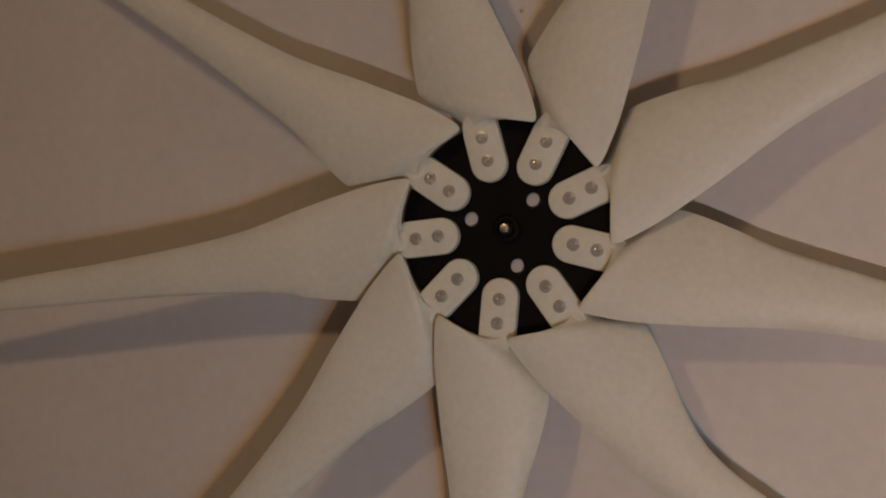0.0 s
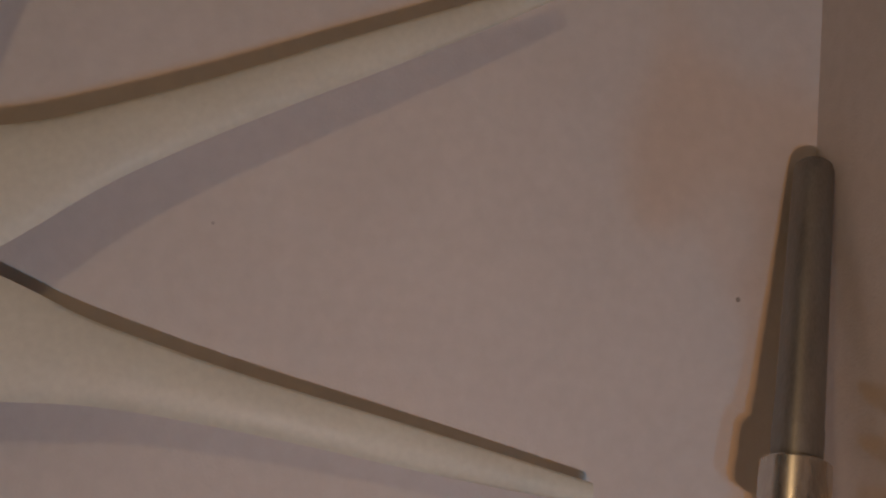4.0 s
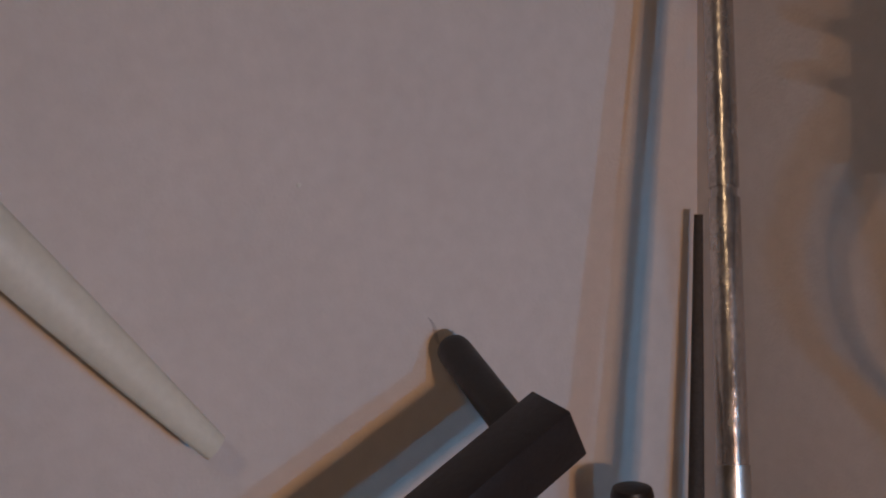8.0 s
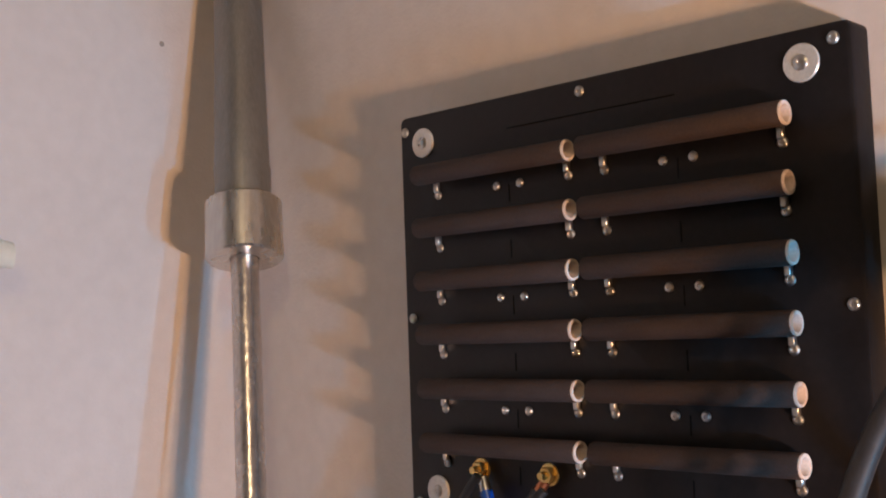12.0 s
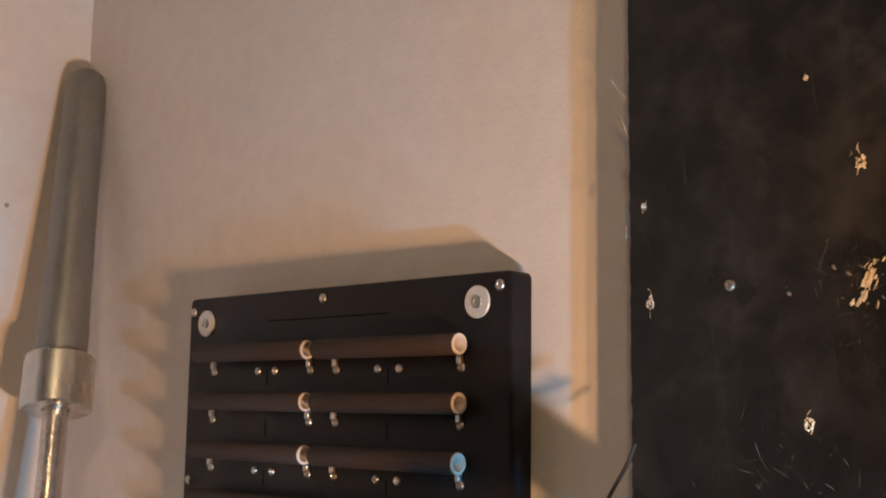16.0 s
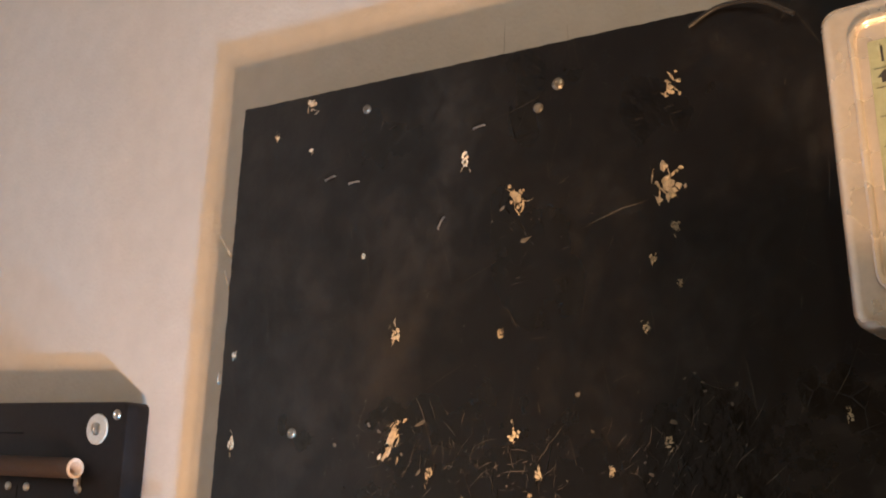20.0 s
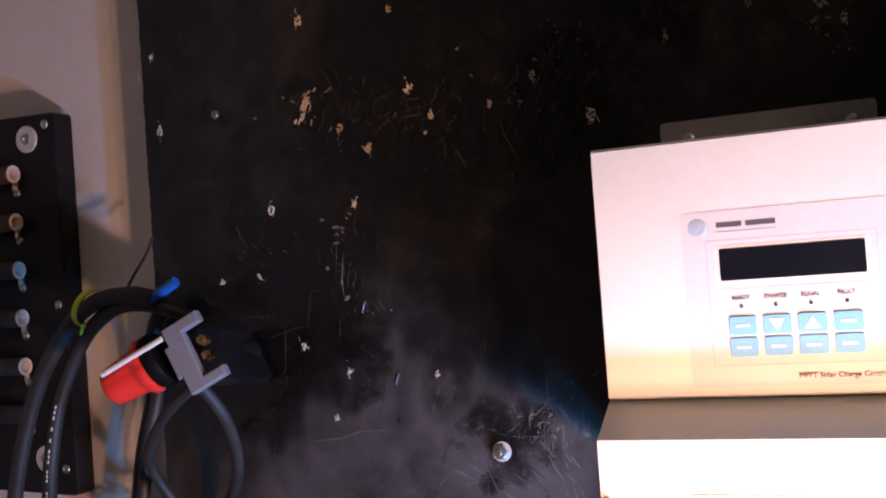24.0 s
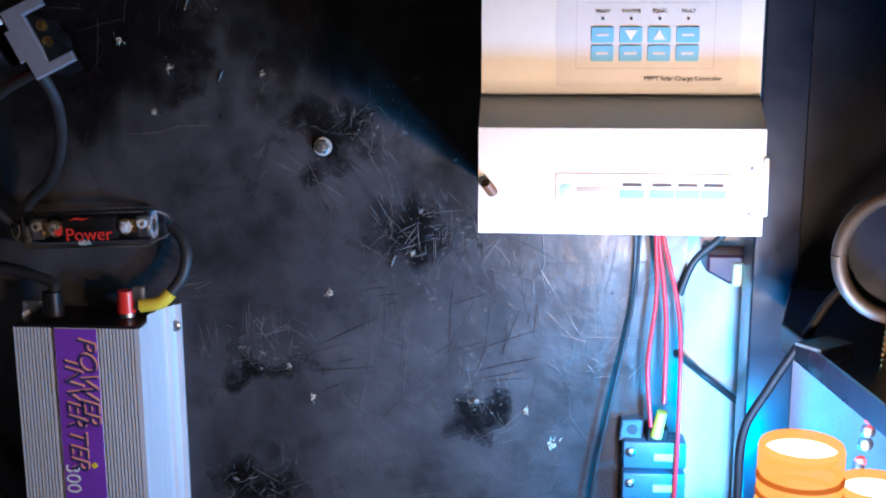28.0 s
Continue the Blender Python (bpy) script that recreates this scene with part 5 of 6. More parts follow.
big2 = [(-0.8850, 1.3010), (-0.8720, 1.3095), (-0.8492, 1.3147), (-0.8204, 1.3102), (-0.7887, 1.288), (-0.7587, 1.2411), (-0.7423, 1.1872), (-0.73, 1.1412), (-0.707, 1.0786), (-0.708, 1.028), (-0.732, 0.9867), (-0.755, 0.944), (-0.796, 0.920), (-0.827, 0.906), (-0.842, 0.868), (-0.85, 0.812)]
printed = cable("cable", on_panel(big2, [0.098, 0.108, 0.115, 0.115, 0.112, 0.11, 0.108, 0.102, 0.1, 0.094, 0.086, 0.078, 0.076, 0.075, 0.074, 0.074]), 0.0062, RUBBER, "thick black printed cable looping down beside the panel")
trail = smooth_path([Vector(p) for p in on_panel(big2, [0.098, 0.108, 0.115, 0.115, 0.112, 0.11, 0.108, 0.102, 0.1, 0.094, 0.086, 0.078, 0.076, 0.075, 0.074, 0.074])], 12)
bm = bmesh.new()
for k in range(60, min(len(trail) - 3, 128)):
    if k % 4 and k % 11:
        p, q = trail[k], trail[k + 1]
        off = Vector((-0.0058, -0.0022, 0.0))
        cyl(p + off, p.lerp(q, 0.62) + off, 0.00075, seg=5, bm=bm)
tagged(part("print_mark", bm, BREAKER, printed, "pale printed marks along the cable"), kind="stuff")
v1 = [(-0.842, 1.315), (-0.826, 1.29), (-0.815, 1.243), (-0.80, 1.192), (-0.789, 1.138), (-0.775, 1.088), (-0.76, 1.034), (-0.752, 0.984), (-0.752, 0.95)]
cable("cable", on_panel(v1, [0.072, 0.07] + [0.055] * 7), 0.0062, RUBBER, "black cable running down beside the panel edge")
v2 = [(y + 0.010, z - 0.004) for y, z in v1]
cable("cable", on_panel(v2, [0.066, 0.06] + [0.05] * 7), 0.0058, RUBBER, "black cable running down beside the panel edge")


def cable_tie(centre, axis, r, mat, label):
    bm = lathe([(r, -0.0022), (r + 0.0016, -0.0022), (r + 0.0016, 0.0022), (r, 0.0022), (r, -0.0022)], centre, axis, 20)
    ob = solid("cable_tie", bm, mat, Matrix.Identity(4), label, "cable tie", "cable ties")
    c, a = Vector(centre), Vector(axis).normalized()
    side = a.cross(Vector((1, 0, 0))).normalized()
    part("tail", cyl(c + side * r, c + side * (r + 0.009), 0.0016, 0.001, 8), mat, ob)
    return ob


cable_tie((-0.1195, -0.8025, 1.3145), (0, 1, 0.45), 0.0145, LIME, "yellow cable tie round two black cables")
cable_tie((-0.053, -0.784, 1.137), (0, 0.25, 1), 0.0118, PINK, "pink cable tie round two black cables")
cable_tie((-0.053, -0.747, 0.986), (0, 0.2, 1), 0.0118, LIME, "lime cable tie round two black cables")

# ---- resistor board leads ----
tail = [(-0.50, 0.952), (-0.585, 0.922), (-0.66, 0.925), (-0.70, 0.941), (-0.738, 0.968)]
cable("cable", on_panel([(-0.394, 1.204), (-0.381, 1.187), (-0.367, 1.166), (-0.357, 1.142), (-0.35, 1.119), (-0.346, 1.091), (-0.355, 1.045), (-0.382, 1.01), (-0.425, 0.985)] + tail, [0.056, 0.058] + [0.058] * 7 + [0.06, 0.06, 0.06, 0.055, 0.05]), 0.0038, LEAD, "black lead from the resistor board")
cable("cable", on_panel([(-0.403, 1.178), (-0.41, 1.156), (-0.417, 1.127), (-0.423, 1.099), (-0.438, 1.052), (-0.455, 1.0), (-0.475, 0.955), (-0.52, 0.915), (-0.60, 0.895), (-0.66, 0.905), (-0.70, 0.923), (-0.742, 0.960)], [0.055] * 10 + [0.05, 0.045]), 0.0038, LEAD, "black lead from the resistor board")
cable("cable", on_panel([(-0.462, 1.197), (-0.448, 1.18), (-0.427, 1.158), (-0.403, 1.135), (-0.389, 1.113), (-0.380, 1.092), (-0.384, 1.055), (-0.41, 1.012), (-0.455, 0.985)] + [(y - 0.012, z - 0.010) for y, z in tail], [0.058, 0.066, 0.070, 0.070, 0.070, 0.070, 0.07, 0.07, 0.07, 0.07, 0.07, 0.07, 0.065, 0.06]), 0.0038, LEAD, "black lead crossing another below the resistor board")
solid("cable_sleeve", sweep([(-0.058, -0.3602, 1.150), (-0.058, -0.3535, 1.1305), (-0.058, -0.3487, 1.112)], 0.0049, 14), GREY_PLATE, Matrix.Identity(4), "shiny grey sleeve on a black lead", "cable sleeve")

# ---- fuse holder ----


def fuse_holder():
    ob = thing("fuse_holder", on_b(-0.930, 1.1205, PF, 2.5), "clear plastic fuse holder with red printed fuse on black panel", "fuse holder")
    part("tray", box(-0.052, 0.052, -0.0135, 0.0135, 0.0005, 0.004, 0.001, 1), CARRIER, ob, "black tray")
    cover = part("cover", box(-0.053, 0.053, -0.015, 0.015, 0.0045, 0.0274, 0.0025, 3), CLEAR, ob, "clear plastic cover")
    for v in (-0.0146, 0.0136):
        part("cover_ridge", box(-0.0515, 0.0515, v, v + 0.001, 0.0272, 0.0284, 0.0004, 1), CLEAR, cover)
    for s in (-1, 1):
        part("end_lug", lathe([(0.0055, 0.0), (0.0122, 0.0), (0.0126, 0.002), (0.0108, 0.009), (0.0085, 0.0115), (0.0055, 0.0115)], (s * 0.053, 0, 0.013), (s, 0, 0), 24), CLEAR, ob, "clear cable entry")
        clamp = part("clamp", box(s * 0.0445 - 0.005, s * 0.0445 + 0.005, -0.0085, 0.0085, 0.004, 0.0165, 0.0014, 2), STEEL, ob, "bright nickel clamp block")
        part("clamp_screw", lathe([(0.0018, 0.0012), (0.002, 0.0035), (0.0036, 0.0035), (0.0042, 0.0026), (0.0042, 0)], (s * 0.0445, 0.003, 0.0165), seg=18), NICKEL, clamp, "hex socket screw")
        part("fuse_blade", box(s * 0.031 - 0.008, s * 0.031 + 0.008, -0.0055, 0.0055, 0.0125, 0.0142, 0.0004, 1), BRASS, ob, "brass fuse blade")
        bolt = part("fuse_bolt", lathe([(0.0, 0.0075), (0.0024, 0.0072), (0.0026, 0.0036), (0.0050, 0.0036), (0.0055, 0.003), (0.0055, 0.0006), (0.005, 0.0)], (s * 0.030, 0.0, 0.0142), seg=6), NICKEL, ob, "bright hexagon bolt", sharp=20)
        part("bolt_washer", lathe([(0.0026, 0.0006), (0.0068, 0.0006), (0.007, 0.0)], (s * 0.030, 0.0, 0.0142), seg=22), BRASS, bolt)
    part("fuse", box(-0.0225, 0.0225, -0.0095, 0.0095, 0.008, 0.0185, 0.002, 2), CARRIER, ob, "black fuse body")
    words("lettering", "Power", 0.0148, RED, ob, -0.0165, -0.0035, 0.0276)
    words("lettering", "60A", 0.0064, WHITE_BOX, ob, -0.006, -0.0098, 0.0276)
    part("emblem", plate([(-0.0255, -0.002), (-0.0205, -0.004), (-0.0185, 0.000), (-0.019, 0.005), (-0.021, 0.0015), (-0.0245, 0.0015)], 0.0274, 0.0278), RED, cover, "red emblem")
    part("emblem", plate([(-0.0125, 0.0088), (-0.006, 0.0112), (0.0, 0.0098), (0.006, 0.0108), (0.0, 0.0086), (-0.006, 0.0096)], 0.0274, 0.0278), RED, cover, "red emblem")
    return ob


fuse_holder()
cable("cable", on_panel([(-0.998, 1.122), (-1.006, 1.115), (-1.012, 1.101), (-1.009, 1.084), (-1.0, 1.071)], [0.062, 0.066, 0.072, 0.076, 0.08]), 0.0048, RUBBER, "short black cable between fuse and inverter")
cable("taped_cable", on_panel([(-1.0, 1.071), (-0.991, 1.063), (-0.975, 1.060)], [0.08, 0.082, 0.082]), 0.0056, YELLOW, "yellow taped cable end at the inverter")
st = thing("inverter_terminal", on_b(-0.962, 1.062, PF + 0.03), "red clamp terminal on top of the inverter", "terminal")
part("cap", cyl((0, -0.008, 0), (0, 0.010, 0), 0.0078, 0.0066, 20), RED, st, "red screw cap")
part("post", cyl((0, -0.012, -0.001), (0, -0.004, -0.001), 0.0068, seg=16), STEEL, st)
part("lug", box(0.004, 0.02, -0.006, 0.001, -0.003, 0.003, 0.0008, 1), STEEL, st)
part("wing", box(0.006, 0.016, -0.002, 0.014, -0.004, 0.004, 0.002, 2), STEEL, st)
st2 = thing("inverter_terminal", on_b(-0.90, 1.060, PF + 0.03), "black clamp terminal on top of the inverter", "terminal")
part("cap", cyl((0, -0.010, 0), (0, 0.010, 0), 0.0092, 0.0078, 20), CARRIER, st2, "black screw cap")
cable("cable", on_panel([(-0.90, 1.063), (-0.897, 1.075), (-0.865, 1.082), (-0.838, 1.082), (-0.809, 1.069), (-0.787, 1.042), (-0.757, 1.003), (-0.752, 0.965)], [0.08, 0.07, 0.062, 0.06, 0.056, 0.052, 0.05, 0.05]), 0.0046, RUBBER, "black cable from the breaker to the inverter")
cable("wire", on_panel([(-0.795, 1.13), (-0.796, 1.10), (-0.802, 1.08), (-0.818, 1.057), (-0.822, 1.02), (-0.822, 0.999), (-0.797, 0.968), (-0.786, 0.935)], 0.056), 0.0014, RUBBER, "thin black wire beside the panel edge")
cable("wire", [(-0.0620, -0.8252, 1.3697), (-0.0700, -0.8236, 1.3557), (-0.0850, -0.8223, 1.3391), (-0.1000, -0.8252, 1.3256), (-0.1120, -0.8322, 1.3160)], 0.0013, RUBBER, "thin black wire above the switch")

# ---- breaker ----
br = thing("circuit_breaker", on_b(-0.748, 0.90, 0.0), "grey circuit breaker with orange side on the wall", "circuit breaker")
part("rail", box(-0.05, 0.05, -0.017, 0.017, 0.0125, 0.0205), GALV, br, "steel mounting rail")
part("body", box(-0.026, 0.022, -0.045, 0.045, 0.020, 0.06, 0.002, 2), BREAKER, br, "grey breaker body")
part("side", box(0.022, 0.032, -0.045, 0.055, 0.020, 0.06, 0.002, 2), ORANGE_PL, br, "orange side plate")
part("cap", box(-0.020, 0.030, 0.045, 0.068, 0.016, 0.056, 0.003, 2), BREAKER, br)
part("red_mark", lathe([(0, 0.0006), (0.006, 0.0006), (0.0062, 0)], (0.010, 0.058, 0.056), seg=16), PINK, br)
part("window", box(-0.022, 0.02, 0.016, 0.042, 0.059, 0.0606), CARRIER, br, "black label field")
for i in range(4):
    part("notch", box(-0.022 + 0.011 * i, -0.016 + 0.011 * i, 0.004, 0.011, 0.0595, 0.0606), GREY_PLASTIC, br)

# ---- bar with a hand grip in front of the wall ----
gb = thing("grip_bar", Matrix.Translation((-0.278, -0.1695, 0.979)), "black square steel bar with round rubber grip on a stand", "bar")
e1 = Vector((0.0066, 0.049, 0.014)).normalized()
ax = Vector((-0.882, -0.056, -0.468))
ax.normalize()
e1 = (e1 - ax * e1.dot(ax)).normalized()
e2 = ax.cross(e1)
q = Matrix((e1, e2, ax)).transposed().to_4x4()
bm = box(-0.0245, 0.0245, -0.0245, 0.0245, 0.0, 0.30, 0.0016, 2)
bmesh.ops.transform(bm, matrix=q, verts=bm.verts)
part("bar", bm, BLACK_BAR, gb, "square black bar")
g0, g1 = Vector((-0.0309, -0.0020, -0.0164)), Vector((-0.0249, 0.1495, 0.0386))
part("grip", lathe([(0.0, 0.0), (0.0165, 0.0), (0.0165, 0.1495), (0.0155, 0.1565), (0.0115, 0.1625), (0.006, 0.1650), (0.0, 0.1655)], g0, g1 - g0, 28), RUBBER, gb, "black rubber hand grip")
foot = ax * 0.27
part("stand", box(foot.x - 0.022, foot.x + 0.022, foot.y - 0.022, foot.y + 0.022, -0.979, foot.z, 0.002, 1), BLACK_RACK, gb)
kn = thing("post_knob", Matrix.Translation((-0.156, -0.10, 0.0)), "black round-topped post standing by the mast pipe", "post")
part("post", cyl((0, 0, 0), (0, 0, 0.84), 0.012, seg=20), BLACK_RACK, kn)
part("cap", lathe([(0.0205, -0.04), (0.0205, -0.008), (0.0185, -0.002), (0.013, 0.0), (0, 0.0005)], (0, 0, 0.879), seg=28), BLACK_BAR, kn, "round black cap")

# tapered dark body stands for a rod and the shadow beside it
rod = thing("rod_with_shadow", Matrix.Translation((-0.0879, -0.1000, 0.0)), "dark brown rod and its shadow behind the mast pipe", "stake")
part("shaft", cyl((0, 0, 0), (0.0664, 0.0700, 1.1200), 0.020, 0.0045, 14), ROD_SHADOW, rod)
bm = bmesh.new()
for k in range(7):
    a = k / 6
    w = 0.0022 * math.sin(math.pi * (0.1 + 0.8 * a))
    x, z = -0.3160 + 0.016 * a + 0.002 * math.sin(7 * a), 1.0433 - 0.035 * a
    bm.verts.new((x - w, -0.0006, z))
    bm.verts.new((x + w, -0.0006, z))
bm.verts.ensure_lookup_table()
for k in range(6):
    bm.faces.new((bm.verts[2 * k], bm.verts[2 * k + 1], bm.verts[2 * k + 3], bm.verts[2 * k + 2]))
solid("wall_scuff", bm, SCUFF, Matrix.Identity(4), "faint grey scuff on the pale wall", "scuff")

# ---- marks on the walls ----
for x, z, r, mat in ((-0.913 * 1.22, 1.768 * 1.22 - 0.35, 0.004, CERAMIC), (-0.089, 1.623, 0.0030, GREY_SPOT), (-0.681, 1.64, 0.0018, SCUFF), (-0.437, 1.176, 0.0022, WHITE_BOX)):
    solid("wall_mark", lathe([(0, 0.0006), (r * 0.6, 0.0008), (r, 0)], (x, -0.0, z), (0, -1, 0), 9), mat, Matrix.Identity(4), "small filled nail hole in the wall", "nail hole", "nail holes")

solid("wall_mark", lathe([(0, 0.0012), (0.0016, 0.0011), (0.002, 0.0007)], (-0.913 * 1.22, 0.0, 1.768 * 1.22 - 0.352), (0, -1, 0), 9), GREY_SPOT, Matrix.Identity(4), "dark hole in the filled spot of the wall", "nail hole", "nail holes")

# ---- equipment right of the panel ----


def rack():
    ob = thing("shelf_rack", Matrix.Translation((-0.2, -1.6, 0.0)), "black painted steel shelf rack beside the panel", "shelf")

    def b(x0, x1, y0, y1, z0, z1, name, mat=BLACK_RACK, label="", bev=0.001):
        return part(name, box(x0 + 0.2, x1 + 0.2, y0 + 1.6, y1 + 1.6, z0, z1, bev, 1), mat, ob, label)
    b(-0.103, -0.100, -1.492, -1.458, 0.0, 1.75, "post_flange", label="black angle post")
    b(-0.100, -0.062, -1.461, -1.458, 0.0, 1.75, "post_web")
    b(-0.070, -0.067, -1.80, -1.494, 1.086, 1.75, "side_sheet", label="black side sheet")
    # added sheet in place of the dimly lit wall under the shelf
    b(-0.066, -0.063, -1.80, -1.496, 0.435, 1.072, "wall_dimming_sheet", GREY_PLASTIC, "blue-grey sheet added for the dimmer wall below the shelf")
    pts = [(-0.07, -1.80), (-0.07, -1.495), (-0.205, -1.459), (-0.40, -1.487), (-0.40, -1.80)]
    part("shelf_board", plate([(x + 0.2, y + 1.6) for x, y in pts], 1.072, 1.089, 0.001, 1), BLACK_RACK, ob, "black shelf board with a cut corner")
    tag = part("metal_tag", plate([(-0.053, 0.142), (-0.036, 0.118), (-0.052, 0.106), (-0.07, 0.13)], 1.0885, 1.0905, 0.0004, 1), GALV, ob, "small steel plate")
    b(-0.40, -0.06, -1.80, -1.494, 0.42, 0.435, "shelf_board")
    b(-0.40, -0.06, -1.80, -1.494, 1.60, 1.615, "shelf_board")
    b(-0.43, -0.397, -1.80, -1.77, 0.0, 1.75, "post_flange")
    b(-0.10, -0.06, -1.80, -1.77, 0.0, 1.75, "post_flange")
    return ob


rack()


def pill_lamp(x, y, ztop, label):
    ob = thing("jar_lamp", Matrix.Translation((x, y, ztop)), label, "lamp", "orange jar lamps")
    r = 0.0187
    part("jar", lathe([(0, -0.075), (r, -0.075), (r * 1.08, -0.072), (r * 1.08, -0.030), (r * 1.0, -0.026), (r * 0.95, -0.0235), (r * 1.02, -0.0215), (r * 1.02, -0.0185), (r * 0.95, -0.0165), (r * 0.95, -0.0145), (r * 1.02, -0.0125), (r * 1.02, -0.002), (r * 0.97, 0.0005), (r * 0.88, 0.0), (r * 0.86, -0.006)], seg=40), LAMP_ORANGE, ob, "glowing orange translucent jar")
    for h in (-0.0155, -0.0235):
        part("thread", lathe([(r * 0.96, h - 0.0012), (r * 1.05, h - 0.0006), (r * 1.05, h + 0.0006), (r * 0.96, h + 0.0012)], seg=40), LAMP_THREAD, ob, "darker orange thread ring")
    part("stand", cyl((0, 0, 0.865 - ztop), (0, 0, -0.0745), r * 0.9, seg=24), BLACK_RACK, ob, "black stand")
    part("diffuser", lathe([(0, -0.0022), (r * 0.86, -0.0035)], seg=30), LAMP_WHITE, ob, "white glowing top")
    return ob


pill_lamp(-0.465, -1.4152, 1.1047, "orange jar lamp with glowing white top")
pill_lamp(-0.430, -1.460, 1.0716, "second orange jar lamp with glowing white top")
tb = thing("lamp_table", Matrix.Translation((-0.5, -1.5, 0.0)), "black work table under the lamps", "table")
part("table_top", box(-0.12, 0.36, -0.30, 0.135, 0.835, 0.865, 0.002, 1), BLACK_RACK, tb)
for u, v in ((-0.1, -0.28), (0.33, -0.28), (-0.1, 0.095), (0.33, 0.095)):
    part("leg", box(u - 0.018, u + 0.018, v - 0.018, v + 0.018, 0.0, 0.836, 0.001, 1), BLACK_RACK, tb)

# the second body is made up to go with the added cool fill
for x, y, h, label in ((-0.355, -1.442, 0.138, "small black lamp with a cool white light on the table"), (-0.17, -1.455, 0.072, "added unseen fill lamp close to the wall")):
    led = thing("led_lamp", Matrix.Translation((x, y, 0.865)), label, "lamp", "cool white table lamps")
    part("body", lathe([(0, 0.0), (0.022, 0.0), (0.022, 0.006), (0.008, 0.012), (0.008, h - 0.020), (0.014, h - 0.008), (0.014, h - 0.002), (0.012, h), (0.011, h - 0.004), (0, h - 0.004)], seg=28), BLACK_RACK, led)
    part("lens", lathe([(0, h + 0.002), (0.007, h), (0.011, h - 0.003)], seg=24), LAMP_COOL, led, "glowing cool white lens")

rg = thing("ring_handle", Matrix.Translation((-0.3, -1.506, 1.157)), "round tan ring with ribbed brass strap hanging by the rack", "ring")
bm = bmesh.new()
sweep([(0.0, 0.037 * math.cos(a), 0.037 * math.sin(a)) for a in (2 * math.pi * i / 32 for i in range(33))], 0.0046, 12, 1, bm)
part("rim", bm, TAN, rg, "tan coated rim")
part("disc", cyl((0.004, 0, 0), (0.007, 0, 0), 0.034, seg=32), BLACK_RACK, rg, "dark glossy disc")
bm = bmesh.new()
for i in range(16):
    box(-0.002, 0.002, 0.0035 + 0.0002 * i - 0.004, 0.0035 + 0.0002 * i + 0.004, -0.041 - 0.0035 * i - 0.003, -0.041 - 0.0035 * i, 0.0006, 1, bm)
part("strap", bm, BRASS, rg, "ribbed brass strap")
cl = thing("test_clip", Matrix.Translation((-0.3, -1.493, 1.043)), "red and steel test clip on a black lead", "clip")
for i, (dy, dz, r, mat) in enumerate(((-0.002, 0.016, 0.0052, RED), (0.0, 0.007, 0.0045, STEEL), (0.001, -0.001, 0.0048, STEEL), (0.003, -0.012, 0.0036, RED))):
    part("bead", lathe([(0, -r), (r * 0.8, -r * 0.6), (r, 0), (r * 0.8, r * 0.6), (0, r)], (0, dy, dz), seg=14), mat, cl)
cable("cable", [(-0.23, -1.5327, 1.1564), (-0.23, -1.5161, 1.1431), (-0.23, -1.4873, 1.1166), (-0.23, -1.4708, 1.0901), (-0.23, -1.4476, 1.0503), (-0.23, -1.4332, 1.0194), (-0.23, -1.4321, 0.9685), (-0.23, -1.4332, 0.858)], 0.0031, DARK_CABLE, "black cable hanging beside the rack")
cable("wire", [(-0.3, -1.489, 1.03), (-0.31, -1.483, 1.01), (-0.33, -1.476, 1.0)], 0.0035, RUBBER, "black lead of the test clip")
cable("wire", on_panel([(-1.455, 1.145), (-1.442, 1.119), (-1.421, 1.098), (-1.41, 1.07)], 0.055), 0.003, RUBBER, "black wire behind the controller")
cable("wire", on_panel([(-1.41, 1.02), (-1.422, 1.006), (-1.443, 0.987), (-1.470, 0.973)], [0.052, 0.03, 0.02, 0.05]), 0.003, RUBBER, "black wire to the rack")
bx = thing("wall_plug", on_b(-1.449, 1.091, 0.0), "dark maroon plug box with cream end on the wall", "plug")
part("body", plate([(-0.017, 0.011), (0.017, 0.011), (0.017, -0.013), (0.001, -0.013), (-0.017, -0.003)], 0.0125, 0.05, 0.002, 1), MAROON, bx, "dark maroon housing")
part("end", box(0.003, 0.012, -0.014, 0.005, 0.0495, 0.053, 0.001, 1), CREAM, bx, "cream end cap")

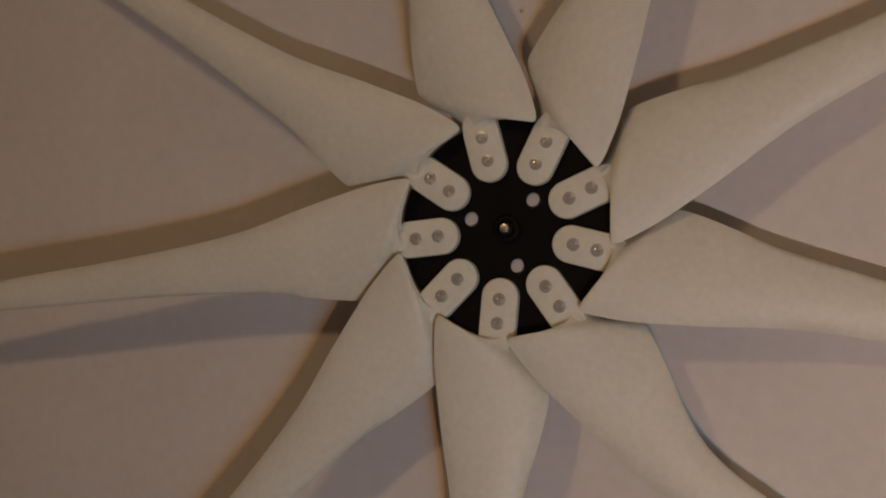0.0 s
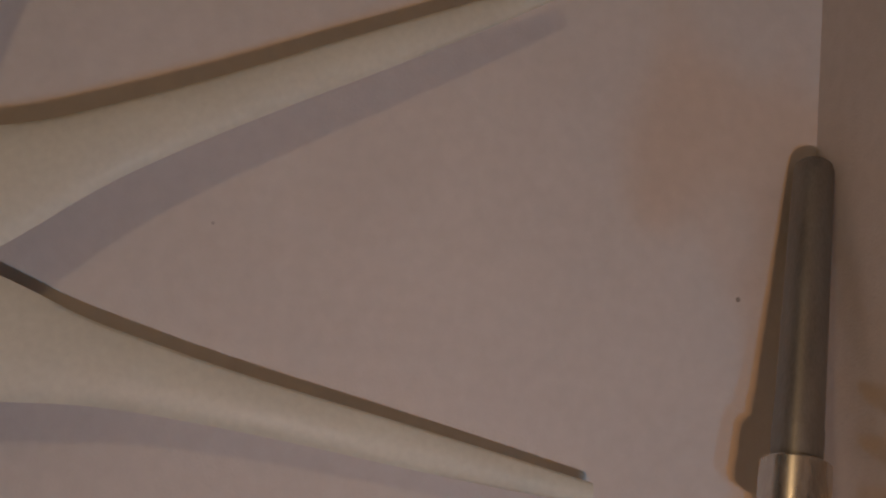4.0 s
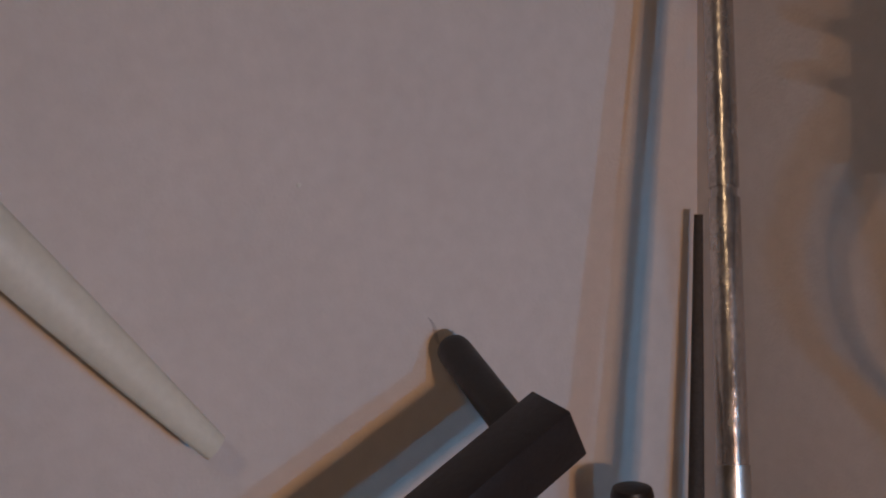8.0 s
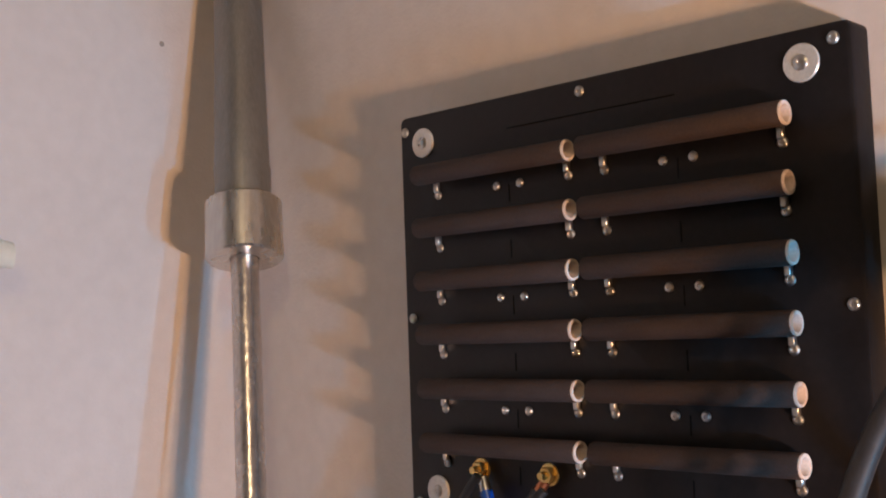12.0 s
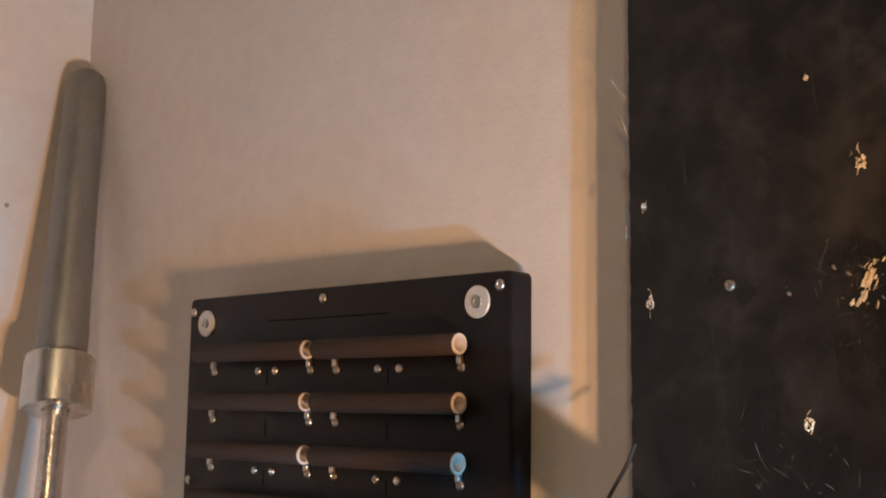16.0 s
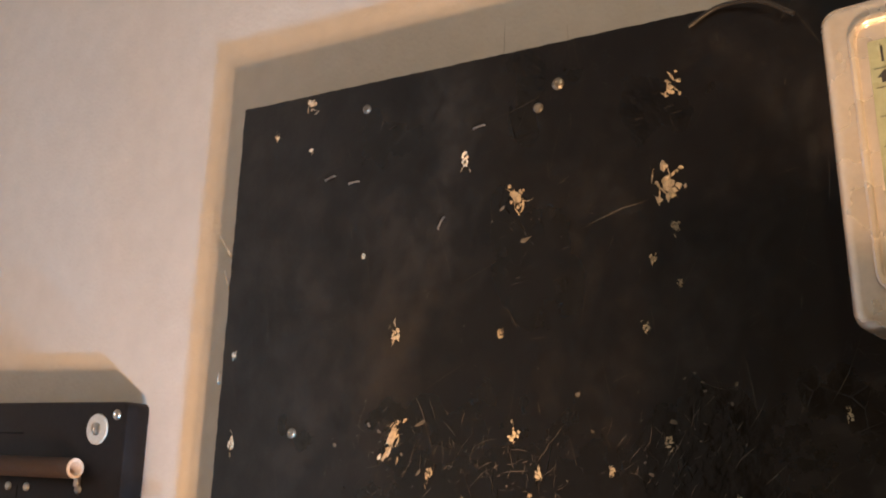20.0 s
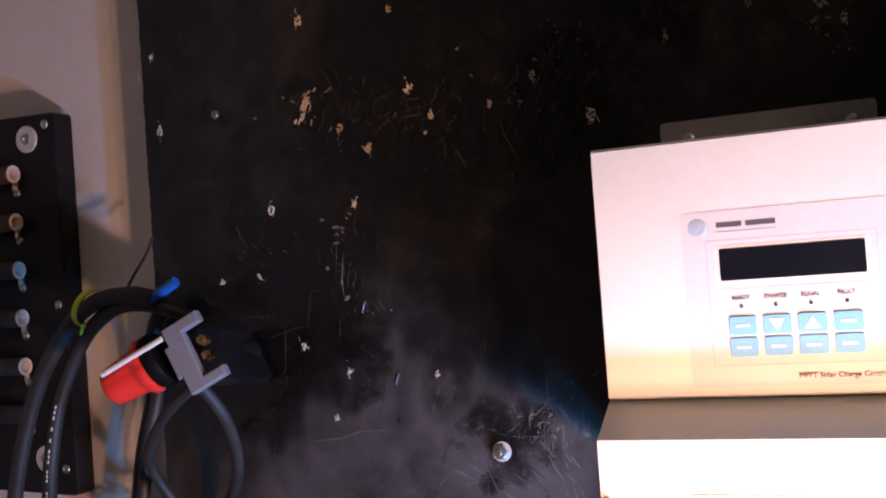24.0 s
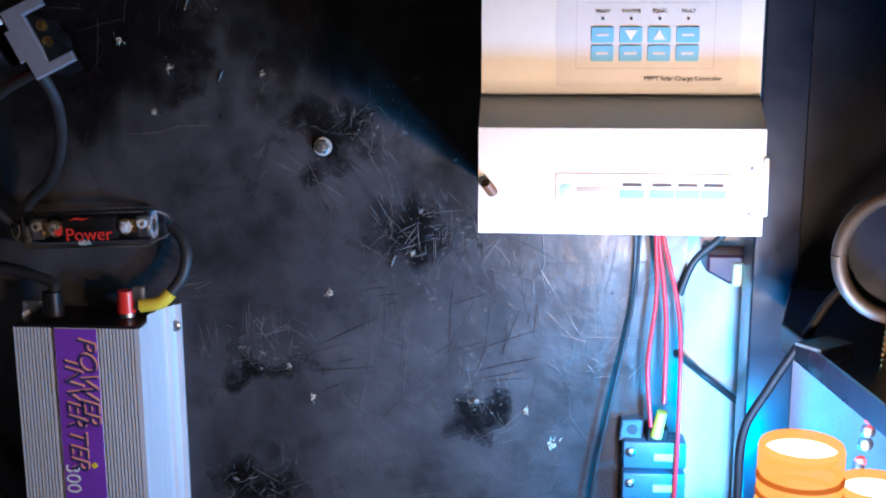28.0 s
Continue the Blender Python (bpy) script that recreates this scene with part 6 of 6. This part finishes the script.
for pts, r in (([(-1.388, 1.14), (-1.388, 1.122), (-1.39, 1.074), (-1.385, 1.018), (-1.389, 0.965)], 0.0017), ([(-1.392, 1.14), (-1.390, 1.123), (-1.398, 1.057), (-1.399, 0.985)], 0.0018), ([(-1.396, 1.14), (-1.393, 1.125), (-1.408, 1.06), (-1.411, 0.995), (-1.41, 0.908), (-1.405, 0.8)], 0.0018)):
    cable("wire", on_panel(pts, 0.075), r, RED_WIRE, "red wire hanging from the charge controller")
cable("wire", on_panel([(-1.378, 1.14), (-1.376, 1.12), (-1.373, 1.062), (-1.357, 0.976), (-1.343, 0.895), (-1.335, 0.8)], [0.075, 0.066] + [0.058] * 4), 0.0015, RUBBER, "black wire hanging from the charge controller")
tm = thing("terminal_block", on_b(-1.394, 0.915, PF), "blue-grey terminal block with yellow tags on black panel", "terminal block")
part("ear", plate([(-0.029, 0.032), (-0.010, 0.034), (-0.010, 0.051), (-0.027, 0.050)], 0.0005, 0.014, 0.001, 1), BLUE_GREY, tm, "mounting ear with a hole")
part("ear_hole", lathe([(0, 0.0004), (0.0042, 0.0004), (0.0045, 0)], (-0.0185, 0.0425, 0.014), seg=16), INK, tm)
for i in range(3):
    v = 0.024 - 0.027 * i
    m1 = part("module", box(-0.026, 0.025, v - 0.0115, v + 0.0115, 0.0005, 0.024, 0.002, 2), BLUE_GREY, tm, "blue-grey terminal module")
    screw(m1, -0.020, v + 0.003, 0.024, 0.0042)
    part("tag", box(-0.001, 0.014, v - 0.004, v + 0.002, 0.0235, 0.0246), LIME, m1)
part("crimp", cyl((-0.0, 0.040, 0.022), (0.004, 0.062, 0.024), 0.0048, 0.0042, 16), LIME, tm, "lime yellow crimp")
part("clamp", box(-0.007, 0.010, 0.034, 0.046, 0.0005, 0.022, 0.001, 1), CARRIER, tm)
cable("wire", [(-0.055, -1.245, 1.70), (-0.056, -1.225, 1.712), (-0.052, -1.20, 1.716), (-0.05, -1.18, 1.708)], 0.0013, RUBBER, "thin wire behind the weather console")
